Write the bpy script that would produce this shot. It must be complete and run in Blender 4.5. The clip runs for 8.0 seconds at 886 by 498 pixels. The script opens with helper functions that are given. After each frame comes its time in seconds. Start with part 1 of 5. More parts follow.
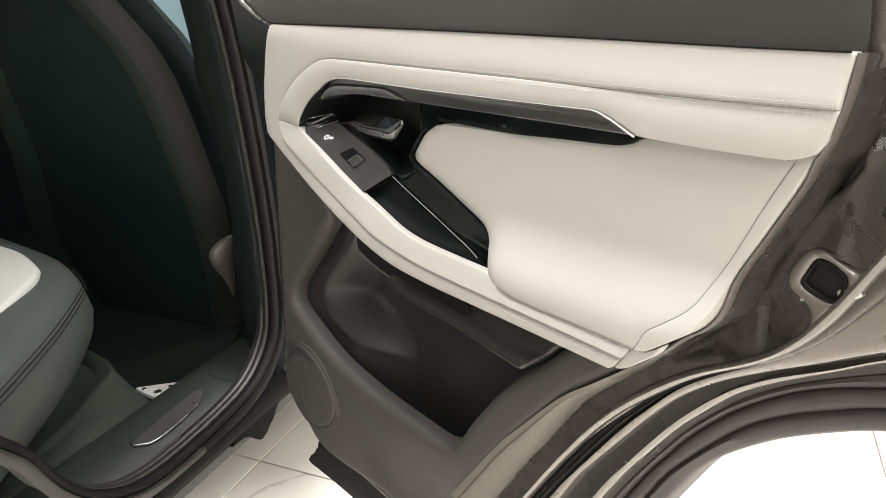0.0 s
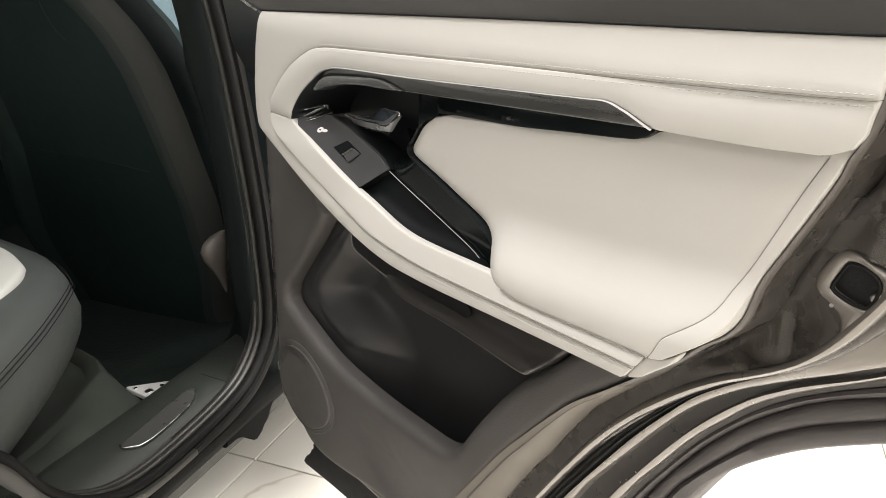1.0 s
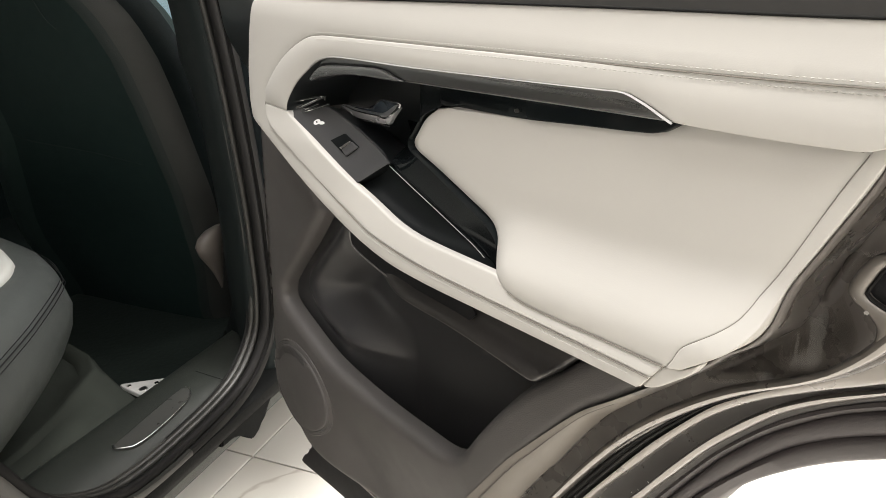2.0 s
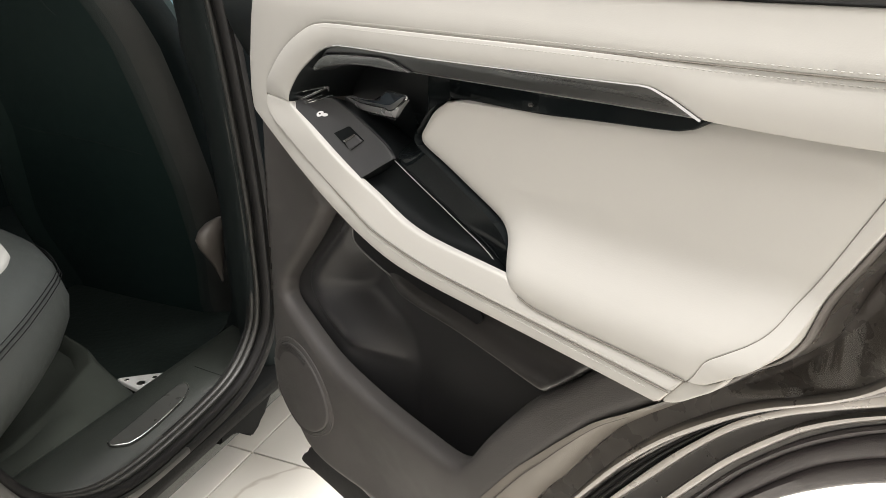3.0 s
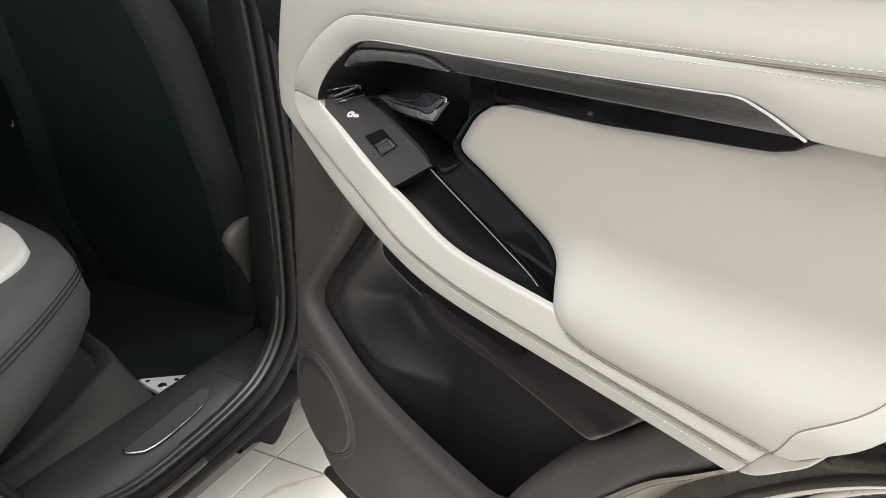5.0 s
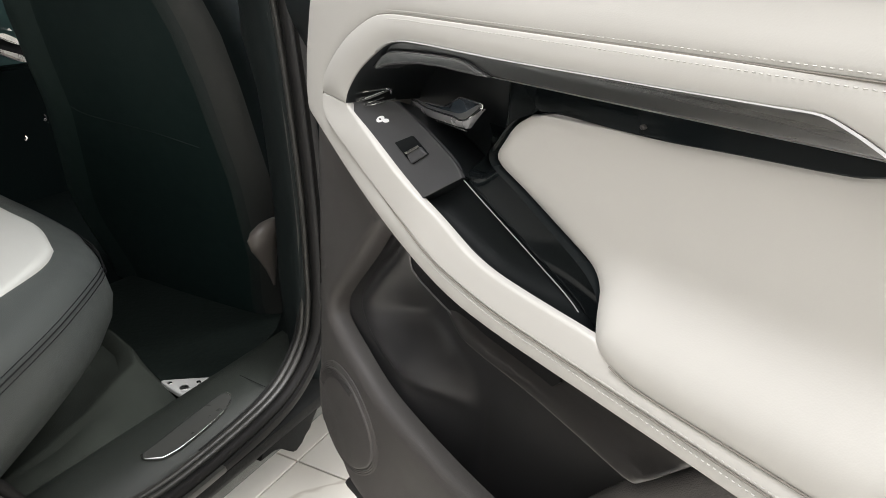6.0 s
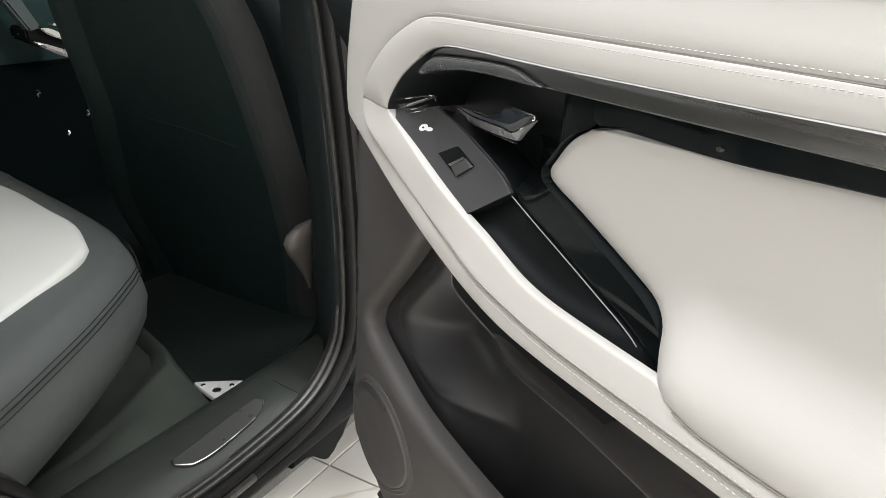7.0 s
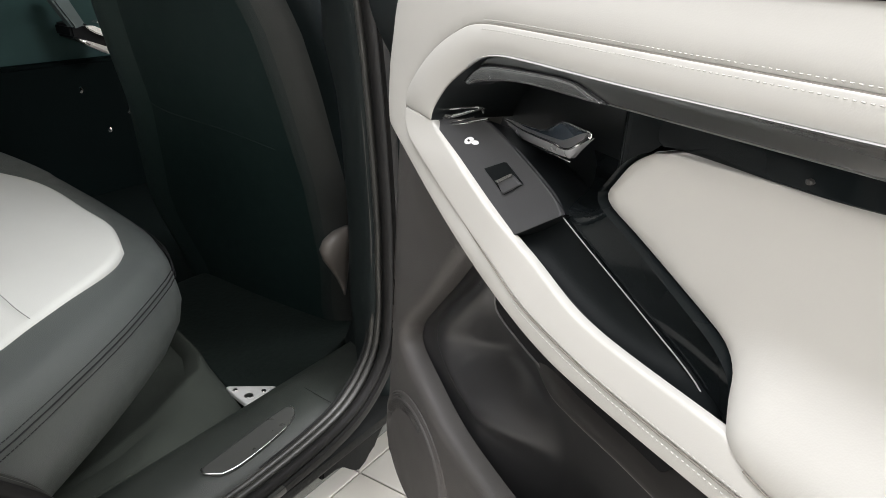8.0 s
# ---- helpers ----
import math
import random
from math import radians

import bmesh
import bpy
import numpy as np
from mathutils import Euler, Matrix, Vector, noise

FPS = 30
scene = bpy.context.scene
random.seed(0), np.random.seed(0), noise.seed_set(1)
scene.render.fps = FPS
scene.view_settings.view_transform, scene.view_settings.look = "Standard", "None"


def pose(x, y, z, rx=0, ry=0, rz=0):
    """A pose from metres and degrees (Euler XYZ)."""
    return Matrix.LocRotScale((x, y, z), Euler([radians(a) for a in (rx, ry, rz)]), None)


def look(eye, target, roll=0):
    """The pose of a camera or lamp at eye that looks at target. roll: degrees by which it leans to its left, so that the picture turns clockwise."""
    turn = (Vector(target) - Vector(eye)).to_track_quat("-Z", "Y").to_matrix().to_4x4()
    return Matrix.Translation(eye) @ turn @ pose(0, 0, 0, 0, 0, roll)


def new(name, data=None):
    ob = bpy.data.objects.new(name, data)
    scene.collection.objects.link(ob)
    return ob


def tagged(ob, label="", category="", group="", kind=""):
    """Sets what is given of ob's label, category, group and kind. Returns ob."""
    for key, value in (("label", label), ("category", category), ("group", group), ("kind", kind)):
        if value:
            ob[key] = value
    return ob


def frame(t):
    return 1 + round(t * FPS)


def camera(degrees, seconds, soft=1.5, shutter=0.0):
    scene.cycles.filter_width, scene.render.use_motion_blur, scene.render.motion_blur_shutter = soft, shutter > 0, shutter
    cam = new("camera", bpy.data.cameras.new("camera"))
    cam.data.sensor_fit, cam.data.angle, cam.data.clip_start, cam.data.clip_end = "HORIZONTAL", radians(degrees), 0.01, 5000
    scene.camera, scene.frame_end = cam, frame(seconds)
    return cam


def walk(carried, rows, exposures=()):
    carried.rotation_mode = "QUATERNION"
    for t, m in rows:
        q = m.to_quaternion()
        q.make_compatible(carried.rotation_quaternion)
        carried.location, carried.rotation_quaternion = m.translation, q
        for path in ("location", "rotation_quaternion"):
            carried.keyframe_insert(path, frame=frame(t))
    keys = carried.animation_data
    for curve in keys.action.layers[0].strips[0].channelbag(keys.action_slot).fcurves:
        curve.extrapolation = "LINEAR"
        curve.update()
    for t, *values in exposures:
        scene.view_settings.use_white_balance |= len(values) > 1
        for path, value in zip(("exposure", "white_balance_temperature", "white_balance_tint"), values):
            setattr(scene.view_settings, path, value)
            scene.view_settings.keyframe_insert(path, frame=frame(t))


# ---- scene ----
cam = camera(61.12, 8.0, soft=0.7)
PATH = [
    (0.0, (1.0135, -0.4419, 1.2469), (0.2553, 0.1159, 0.9096), 0.78),
    (0.5, (0.9958, -0.4315, 1.2437), (0.2406, 0.1280, 0.9022), 0.81),
    (1.0, (0.9781, -0.4202, 1.2400), (0.2257, 0.1392, 0.8922), 0.77),
    (1.5, (0.9611, -0.4098, 1.2375), (0.2118, 0.1492, 0.8824), 0.58),
    (3.0, (0.9159, -0.3822, 1.2284), (0.1676, 0.1695, 0.8598), 1.48),
    (3.5, (0.9013, -0.3718, 1.2261), (0.1504, 0.1735, 0.8535), 1.54),
    (4.0, (0.8852, -0.3609, 1.2232), (0.1295, 0.1763, 0.8486), 1.60),
    (4.5, (0.8678, -0.3500, 1.2208), (0.1037, 0.1757, 0.8469), 1.93),
    (6.0, (0.8086, -0.3165, 1.2161), (0.0168, 0.1643, 0.8393), 2.82),
    (6.5, (0.7857, -0.3077, 1.2168), (-0.0169, 0.1517, 0.8363), 2.78),
    (7.0, (0.7653, -0.2998, 1.2168), (-0.0480, 0.1383, 0.8339), 3.01),
    (7.5, (0.7466, -0.2936, 1.2172), (-0.0775, 0.1215, 0.8318), 3.03),
    (8.0, (0.7245, -0.2880, 1.2182), (-0.1085, 0.1085, 0.8322), 3.33),
]
walk(cam, [(t, look(e, g, r)) for t, e, g, r in PATH],
     exposures=[(0.0, 0.06, 6360, 11.5), (1.7, 0.03, 6350, 11.5), (4.5, -0.05, 6200, 11), (8.0, 0.16, 5980, 11)])

# ---- light ----
world = bpy.data.worlds.new("world")
scene.world = world
world.use_nodes = True
wn = world.node_tree.nodes
wn["Background"].inputs[0].default_value = (0.80, 0.88, 1.0, 1)
wn["Background"].inputs[1].default_value = 0.35


def unseen_ceiling_lamp(x, y, z, sx, sy, watts, colour=(1.0, 0.965, 0.91)):
    d = bpy.data.lights.new("unseen_ceiling_lamp", "AREA")
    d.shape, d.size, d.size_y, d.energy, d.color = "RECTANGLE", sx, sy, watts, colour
    ob = new("unseen_ceiling_lamp", d)
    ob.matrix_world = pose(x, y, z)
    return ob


# unseen area lamps, added under the ceiling and spread to brighten chosen parts
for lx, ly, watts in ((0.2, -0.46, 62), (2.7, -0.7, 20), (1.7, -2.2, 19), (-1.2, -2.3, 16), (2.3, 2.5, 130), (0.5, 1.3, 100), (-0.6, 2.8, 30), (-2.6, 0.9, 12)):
    unseen_ceiling_lamp(lx, ly, 2.94, 1.8, 1.0, watts)


# ---- materials ----
def nodes_of(name):
    m = bpy.data.materials.new(name)
    m.use_nodes = True
    nt = m.node_tree
    return m, nt, nt.nodes["Principled BSDF"]


def surface(name, rgb, rough=0.5, metal=0.0, coat=0.0, grain=0.0, grain_scale=400.0, vary=0.08, vary_scale=6.0,
            spec=0.5, stretch=(1, 1, 1), voronoi=False, coat_rough=0.05, rough_vary=0.08):
    """A surface with colour variation at a large scale and a fine relief."""
    m, nt, p = nodes_of(name)
    co = nt.nodes.new("ShaderNodeTexCoord")
    mp = nt.nodes.new("ShaderNodeMapping")
    mp.inputs["Scale"].default_value = stretch
    nt.links.new(co.outputs["Object"], mp.inputs[0])
    big = nt.nodes.new("ShaderNodeTexNoise")
    big.inputs["Scale"].default_value, big.inputs["Detail"].default_value = vary_scale, 5
    nt.links.new(mp.outputs[0], big.inputs[0])
    ramp = nt.nodes.new("ShaderNodeMix")
    ramp.data_type = "RGBA"
    ramp.inputs[6].default_value = (*[c * (1 - vary) for c in rgb], 1)
    ramp.inputs[7].default_value = (*[min(1, c * (1 + vary)) for c in rgb], 1)
    nt.links.new(big.outputs[0], ramp.inputs[0])
    nt.links.new(ramp.outputs[2], p.inputs["Base Color"])
    mr = nt.nodes.new("ShaderNodeMapRange")
    mr.inputs[3].default_value, mr.inputs[4].default_value = max(0.02, rough - rough_vary), min(1, rough + rough_vary)
    mid = nt.nodes.new("ShaderNodeTexNoise")
    mid.inputs["Scale"].default_value, mid.inputs["Detail"].default_value = vary_scale * 7, 4
    nt.links.new(mp.outputs[0], mid.inputs[0])
    nt.links.new(mid.outputs[0], mr.inputs[0])
    nt.links.new(mr.outputs[0], p.inputs["Roughness"])
    p.inputs["Metallic"].default_value = metal
    p.inputs["Specular IOR Level"].default_value = spec
    p.inputs["Coat Weight"].default_value, p.inputs["Coat Roughness"].default_value = coat, coat_rough
    if grain:
        tex = nt.nodes.new("ShaderNodeTexVoronoi" if voronoi else "ShaderNodeTexNoise")
        tex.inputs["Scale"].default_value = grain_scale
        nt.links.new(mp.outputs[0], tex.inputs["Vector"])
        b = nt.nodes.new("ShaderNodeBump")
        b.inputs["Strength"].default_value, b.inputs["Distance"].default_value = grain, 0.001
        nt.links.new(tex.outputs[0], b.inputs["Height"])
        nt.links.new(b.outputs[0], p.inputs["Normal"])
    return m


IVORY = surface("ivory_leather", (0.53, 0.515, 0.485), 0.46, grain=0.035, grain_scale=900, vary=0.03, voronoi=True)
IVORY_SEAT = surface("ivory_seat_leather", (0.57, 0.575, 0.545), 0.5, grain=0.10, grain_scale=700, vary=0.04, voronoi=True)
THREAD = surface("ivory_thread", (0.46, 0.45, 0.42), 0.8)
SEAM = surface("seam_shadow_fabric", (0.10, 0.09, 0.08), 0.9)
CHAR = surface("charcoal_plastic", (0.075, 0.070, 0.067), 0.46, grain=0.3, grain_scale=1100, vary=0.1, voronoi=True, spec=0.4)
CHAR_SMOOTH = surface("charcoal_soft_plastic", (0.040, 0.037, 0.035), 0.4, grain=0.12, grain_scale=1400, vary=0.12, spec=0.4)
BLACK_PLASTIC = surface("black_plastic", (0.009, 0.009, 0.010), 0.5, grain=0.2, grain_scale=900, spec=0.25)
CLADDING = surface("cladding_plastic", (0.044, 0.0375, 0.0378), 0.5, grain=0.35, grain_scale=1200, vary=0.12)
RUBBER = surface("black_rubber", (0.0115, 0.0112, 0.0108), 0.58, grain=0.15, grain_scale=600, vary=0.15, spec=0.12)
SEAL = surface("grey_rubber_seal", (0.033, 0.0325, 0.0295), 0.38, grain=0.1, grain_scale=600, vary=0.15)
GLOSS = surface("piano_black", (0.0078, 0.0098, 0.0106), 0.09, coat=0.05, spec=0.17, rough_vary=0.03, vary=0.2)
STRIP = surface("brushed_dark_metal_trim", (0.255, 0.255, 0.256), 0.28, metal=0.9, grain=0.03, grain_scale=500,
                stretch=(0.03, 1, 1), vary=0.15, vary_scale=14)
CHROME = surface("chrome", (0.80, 0.80, 0.80), 0.07, metal=1.0, rough_vary=0.03, vary=0.02)
SATIN = surface("satin_silver", (0.62, 0.61, 0.59), 0.28, metal=1.0, vary=0.04)
PAINT = surface("bronze_brown_paint", (0.185, 0.168, 0.150), 0.30, metal=0.45, coat=1.0, vary=0.06, coat_rough=0.06)
# darker copy of PAINT: shade on the door's inner steel, put into the colour
SHADED_PAINT = surface("bronze_paint_shaded", (0.072, 0.064, 0.058), 0.28, metal=0.4, coat=0.5, vary=0.1)
DARK_GLOSS = surface("satin_black", (0.0140, 0.0165, 0.0175), 0.30, rough_vary=0.05, vary=0.2)
# darkest copy of PAINT, with the shade of step and joint in its colour
DEEP_SHADED_PAINT = surface("bronze_paint_deep_shade", (0.030, 0.026, 0.024), 0.3, metal=0.3, coat=0.8, vary=0.1)
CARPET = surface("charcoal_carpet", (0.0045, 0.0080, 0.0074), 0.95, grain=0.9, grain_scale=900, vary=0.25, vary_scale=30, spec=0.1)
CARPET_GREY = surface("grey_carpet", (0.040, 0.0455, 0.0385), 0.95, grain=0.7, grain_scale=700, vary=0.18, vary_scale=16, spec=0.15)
MAT_BLACK = surface("black_floor_mat", (0.0100, 0.0145, 0.0126), 0.5, grain=1.0, grain_scale=75, vary=0.35, vary_scale=40, spec=0.3)
SEAT_DARK = surface("charcoal_seat_leather", (0.068, 0.075, 0.072), 0.42, grain=0.3, grain_scale=800, vary=0.08, voronoi=True)
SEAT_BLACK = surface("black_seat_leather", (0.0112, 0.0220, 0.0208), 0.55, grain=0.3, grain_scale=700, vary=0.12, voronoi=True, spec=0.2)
PILLAR = surface("dark_pillar_trim", (0.0102, 0.0142, 0.0142), 0.6, grain=0.3, grain_scale=900, vary=0.1, spec=0.2)
WALL = surface("white_wall_paint", (0.80, 0.79, 0.77), 0.7, grain=0.2, grain_scale=120, vary=0.03)
BIN_MAT = surface("black_bin_rubber", (0.0050, 0.0062, 0.0066), 0.55, grain=0.1, grain_scale=900, spec=0.12)
BADGE = surface("silver_badge_print", (0.62, 0.62, 0.60), 0.35, metal=0.2, vary=0.06, vary_scale=60)
COVER = surface("grey_brown_cover", (0.17, 0.165, 0.165), 0.4, grain=0.1, grain_scale=900)
TRIM_EDGE = surface("brown_grey_plastic", (0.098, 0.088, 0.079), 0.42, grain=0.2, grain_scale=900, vary=0.1)
PLATE = surface("neutral_charcoal_plastic", (0.050, 0.050, 0.052), 0.42, grain=0.15, grain_scale=1400, vary=0.08)
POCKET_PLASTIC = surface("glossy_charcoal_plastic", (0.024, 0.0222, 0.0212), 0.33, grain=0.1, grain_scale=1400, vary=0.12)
SILL_PLASTIC = surface("sill_plastic", (0.0235, 0.0270, 0.0230), 0.45, grain=0.3, grain_scale=1000, vary=0.1, voronoi=True)
# lighter copy of the black seat leather, for the side that catches light
BOLSTER = surface("lit_black_leather", (0.0345, 0.0365, 0.0345), 0.50, grain=0.3, grain_scale=700, vary=0.12, voronoi=True, spec=0.28)
# far side in two tones: cabin shade below, light on the upper trim
FAR_TRIM = surface("shaded_far_plastic", (0.0022, 0.0052, 0.0050), 0.7, spec=0.08, grain=0.2, grain_scale=700, vary=0.2)
CARD = surface("lit_far_trim", (0.050, 0.094, 0.090), 0.6, spec=0.2, grain=0.2, grain_scale=500, vary=0.25)
FAR_GREY = surface("grey_green_plastic", (0.15, 0.18, 0.175), 0.45, grain=0.1, grain_scale=500)
PULL_DARK = surface("handle_reflection_dark", (0.045, 0.060, 0.078), 0.25, metal=0.2)
# darker than the panel's charcoal: the pocket's shade is in the base colour
POCKET_LINER = surface("shaded_pocket_plastic", (0.0285, 0.0280, 0.0290), 0.32, spec=0.6, vary=0.12)
PULL_SATIN = surface("satin_handle_metal", (0.48, 0.48, 0.49), 0.26, metal=0.45, vary=0.05)
SEAM_TONE = surface("seam_shade_tone", (0.20, 0.185, 0.16), 0.8)
BORDER = surface("bin_border_plastic", (0.030, 0.029, 0.031), 0.55, grain=0.15, grain_scale=1400, spec=0.3)
ROCKER = surface("worn_black_plastic", (0.0070, 0.0074, 0.0072), 0.62, grain=0.4, grain_scale=90, vary=0.4, vary_scale=25, spec=0.04, rough_vary=0.2)
BRIGHT = surface("bright_polished_trim", (0.93, 0.93, 0.92), 0.15, metal=0.9, vary=0.02)
# lighter copy of the rim plastic, with the light on its lower stretch
LIT_RIM = surface("lit_rim_plastic", (0.165, 0.148, 0.126), 0.45, grain=0.15, grain_scale=900, vary=0.08)
LIP = surface("satin_lip_metal", (0.34, 0.345, 0.35), 0.24, metal=0.85, vary=0.06)
# pale, barely metallic: the chrome edges' reflected highlight is in the base colour
EDGE_LINE = surface("edge_highlight_tone", (0.52, 0.52, 0.515), 0.4, metal=0.35, vary=0.03)
CHROME_SATIN = surface("bright_satin_edge", (0.82, 0.81, 0.79), 0.34, metal=0.95, vary=0.03)
PULL_SHELF = surface("handle_reflection_grey", (0.34, 0.34, 0.345), 0.3, metal=0.4, vary=0.05)
# shaded, half-lit and lit copies of the black seat leather
SEAT_SHADE = surface("shaded_seat_leather", (0.0035, 0.0070, 0.0074), 0.7, grain=0.3, grain_scale=900, spec=0.15)
SEAT_MID = surface("seat_leather_mid_tone", (0.0215, 0.0285, 0.0270), 0.52, grain=0.3, grain_scale=700, vary=0.12, voronoi=True, spec=0.25)
SEAT_EDGE = surface("lit_edge_seat_leather", (0.022, 0.037, 0.034), 0.5, grain=0.3, grain_scale=700, vary=0.12, voronoi=True, spec=0.3)
SCUFF = surface("satin_scuff_plastic", (0.055, 0.056, 0.052), 0.3, grain=0.05, grain_scale=1400, vary=0.08)
SEAM_GREY = surface("grey_seam", (0.28, 0.28, 0.26), 0.8)
ICON = surface("white_print", (0.85, 0.85, 0.85), 0.5)
HEADLINER = surface("grey_headliner", (0.20, 0.20, 0.20), 0.9, grain=0.3, grain_scale=300)
GRILLE = surface("speaker_grille_plastic", (0.040, 0.038, 0.036), 0.5, grain=0.8, grain_scale=420, vary=0.08, voronoi=True, spec=0.35)


def marble(name):
    m, nt, p = nodes_of(name)
    co = nt.nodes.new("ShaderNodeTexCoord")
    info = nt.nodes.new("ShaderNodeObjectInfo")
    add = nt.nodes.new("ShaderNodeVectorMath")
    add.operation = "MULTIPLY_ADD"
    add.inputs[1].default_value = (1, 1, 1)
    nt.links.new(co.outputs["Object"], add.inputs[0])
    sc = nt.nodes.new("ShaderNodeVectorMath")
    sc.operation = "SCALE"
    sc.inputs[3].default_value = 9.0
    comb = nt.nodes.new("ShaderNodeCombineXYZ")
    for i in range(3):
        nt.links.new(info.outputs["Random"], comb.inputs[i])
    nt.links.new(comb.outputs[0], sc.inputs[0])
    nt.links.new(sc.outputs[0], add.inputs[2])
    n = nt.nodes.new("ShaderNodeTexNoise")
    n.inputs["Scale"].default_value, n.inputs["Detail"].default_value, n.inputs["Distortion"].default_value = 0.9, 5, 1.0
    nt.links.new(add.outputs[0], n.inputs[0])
    r = nt.nodes.new("ShaderNodeValToRGB")
    e = r.color_ramp.elements
    e[0].position, e[0].color = 0.30, (0.77, 0.735, 0.665, 1)
    e[1].position, e[1].color = 0.62, (0.83, 0.805, 0.745, 1)
    v = e.new(0.487)
    v.color = (0.81, 0.78, 0.715, 1)
    v = e.new(0.497)
    v.color = (0.60, 0.555, 0.49, 1)
    v = e.new(0.507)
    v.color = (0.82, 0.79, 0.725, 1)
    nt.links.new(n.outputs[0], r.inputs[0])
    nt.links.new(r.outputs[0], p.inputs["Base Color"])
    p.inputs["Roughness"].default_value = 0.16
    return m


MARBLE = marble("cream_marble_tile")


def tinted_glass(name, tint, ior=1.45, rough=0.02):
    m, nt, p = nodes_of(name)
    nt.nodes.remove(p)
    out = nt.nodes["Material Output"]
    tr = nt.nodes.new("ShaderNodeBsdfTransparent")
    tr.inputs[0].default_value = (*tint, 1)
    gl = nt.nodes.new("ShaderNodeBsdfGlossy")
    gl.inputs[1].default_value = rough
    fr = nt.nodes.new("ShaderNodeFresnel")
    fr.inputs[0].default_value = ior
    mx = nt.nodes.new("ShaderNodeMixShader")
    nt.links.new(fr.outputs[0], mx.inputs[0])
    nt.links.new(tr.outputs[0], mx.inputs[1])
    nt.links.new(gl.outputs[0], mx.inputs[2])
    nt.links.new(mx.outputs[0], out.inputs[0])
    return m


GLASS_DARK = surface("dark_privacy_film", (0.060, 0.058, 0.055), 0.22, vary=0.04, rough_vary=0.03)
FILM = tinted_glass("clear_film", (0.95, 0.94, 0.92), 1.5, 0.06)
GLASS = tinted_glass("blue_tinted_glass", (0.70, 0.86, 0.95))


# ---- mesh helpers ----
from mathutils.geometry import delaunay_2d_cdt  # noqa: E402


def part(name, bm, material, parent, label="", smooth=True, kind=""):
    me = bpy.data.meshes.new(name)
    if isinstance(bm, tuple):
        me.from_pydata(*bm)
    else:
        bm.to_mesh(me)
        bm.free()
    if smooth:
        me.polygons.foreach_set("use_smooth", [True] * len(me.polygons))
        me.set_sharp_from_angle(angle=radians(50))
    me.materials.append(material)
    ob = new(name, me)
    ob.parent = parent
    return tagged(ob, label=label, kind=kind)


def thing(name, m, label, category, group="", kind=""):
    ob = new(name)
    ob.empty_display_size = 0.05
    ob.matrix_world = m
    return tagged(ob, label=label, category=category, group=group, kind=kind)


def spline(pts, n=8, closed=True):
    """Catmull-Rom through points of any dimension; a point given twice makes a corner."""
    p = [np.array(q, float) for q in pts]
    k = len(p)
    out = []
    for i in range(k if closed else k - 1):
        a, b, c, d = ((p[(i + j) % k] if closed else p[min(max(i + j, 0), k - 1)]) for j in (-1, 0, 1, 2))
        if np.allclose(b, c):
            continue
        for s in range(n):
            t = s / n
            out.append(0.5 * (2 * b + (c - a) * t + (2 * a - 5 * b + 4 * c - d) * t * t + (3 * b - a - 3 * c + d) * t ** 3))
    if not closed:
        out.append(p[-1])
    return np.array(out)


def resample(pts, step, closed=True):
    p = np.array(pts, float)
    q = np.vstack([p, p[:1]]) if closed else p
    seg = np.linalg.norm(np.diff(q, axis=0), axis=1)
    s = np.r_[0, np.cumsum(seg)]
    n = max(6, int(round(s[-1] / step)))
    u = np.linspace(0, s[-1], n + 1)
    if closed:
        u = u[:-1]
    return np.stack([np.interp(u, s, q[:, i]) for i in range(q.shape[1])], axis=1)


def edge_distance(pts, loops):
    best = np.full(len(pts), 1e9)
    for loop in loops:
        a, b = loop, np.roll(loop, -1, axis=0)
        ab = b - a
        l2 = np.maximum((ab ** 2).sum(1), 1e-14)
        for i in range(0, len(pts), 2000):
            q = pts[i:i + 2000, None, :]
            t = np.clip(((q - a) * ab).sum(2) / l2, 0, 1)
            best[i:i + 2000] = np.minimum(best[i:i + 2000], np.linalg.norm(q - a - t[..., None] * ab, axis=2).min(1))
    return best


def inside(pts, loop):
    x, y = pts[:, 0:1], pts[:, 1:2]
    a, b = loop, np.roll(loop, -1, axis=0)
    cond = (a[:, 1] > y) != (b[:, 1] > y)
    den = np.where(np.abs(b[:, 1] - a[:, 1]) < 1e-12, 1e-12, b[:, 1] - a[:, 1])
    cross = x < (b[:, 0] - a[:, 0]) * (y - a[:, 1]) / den + a[:, 0]
    return (cond & cross).sum(1) % 2 == 1


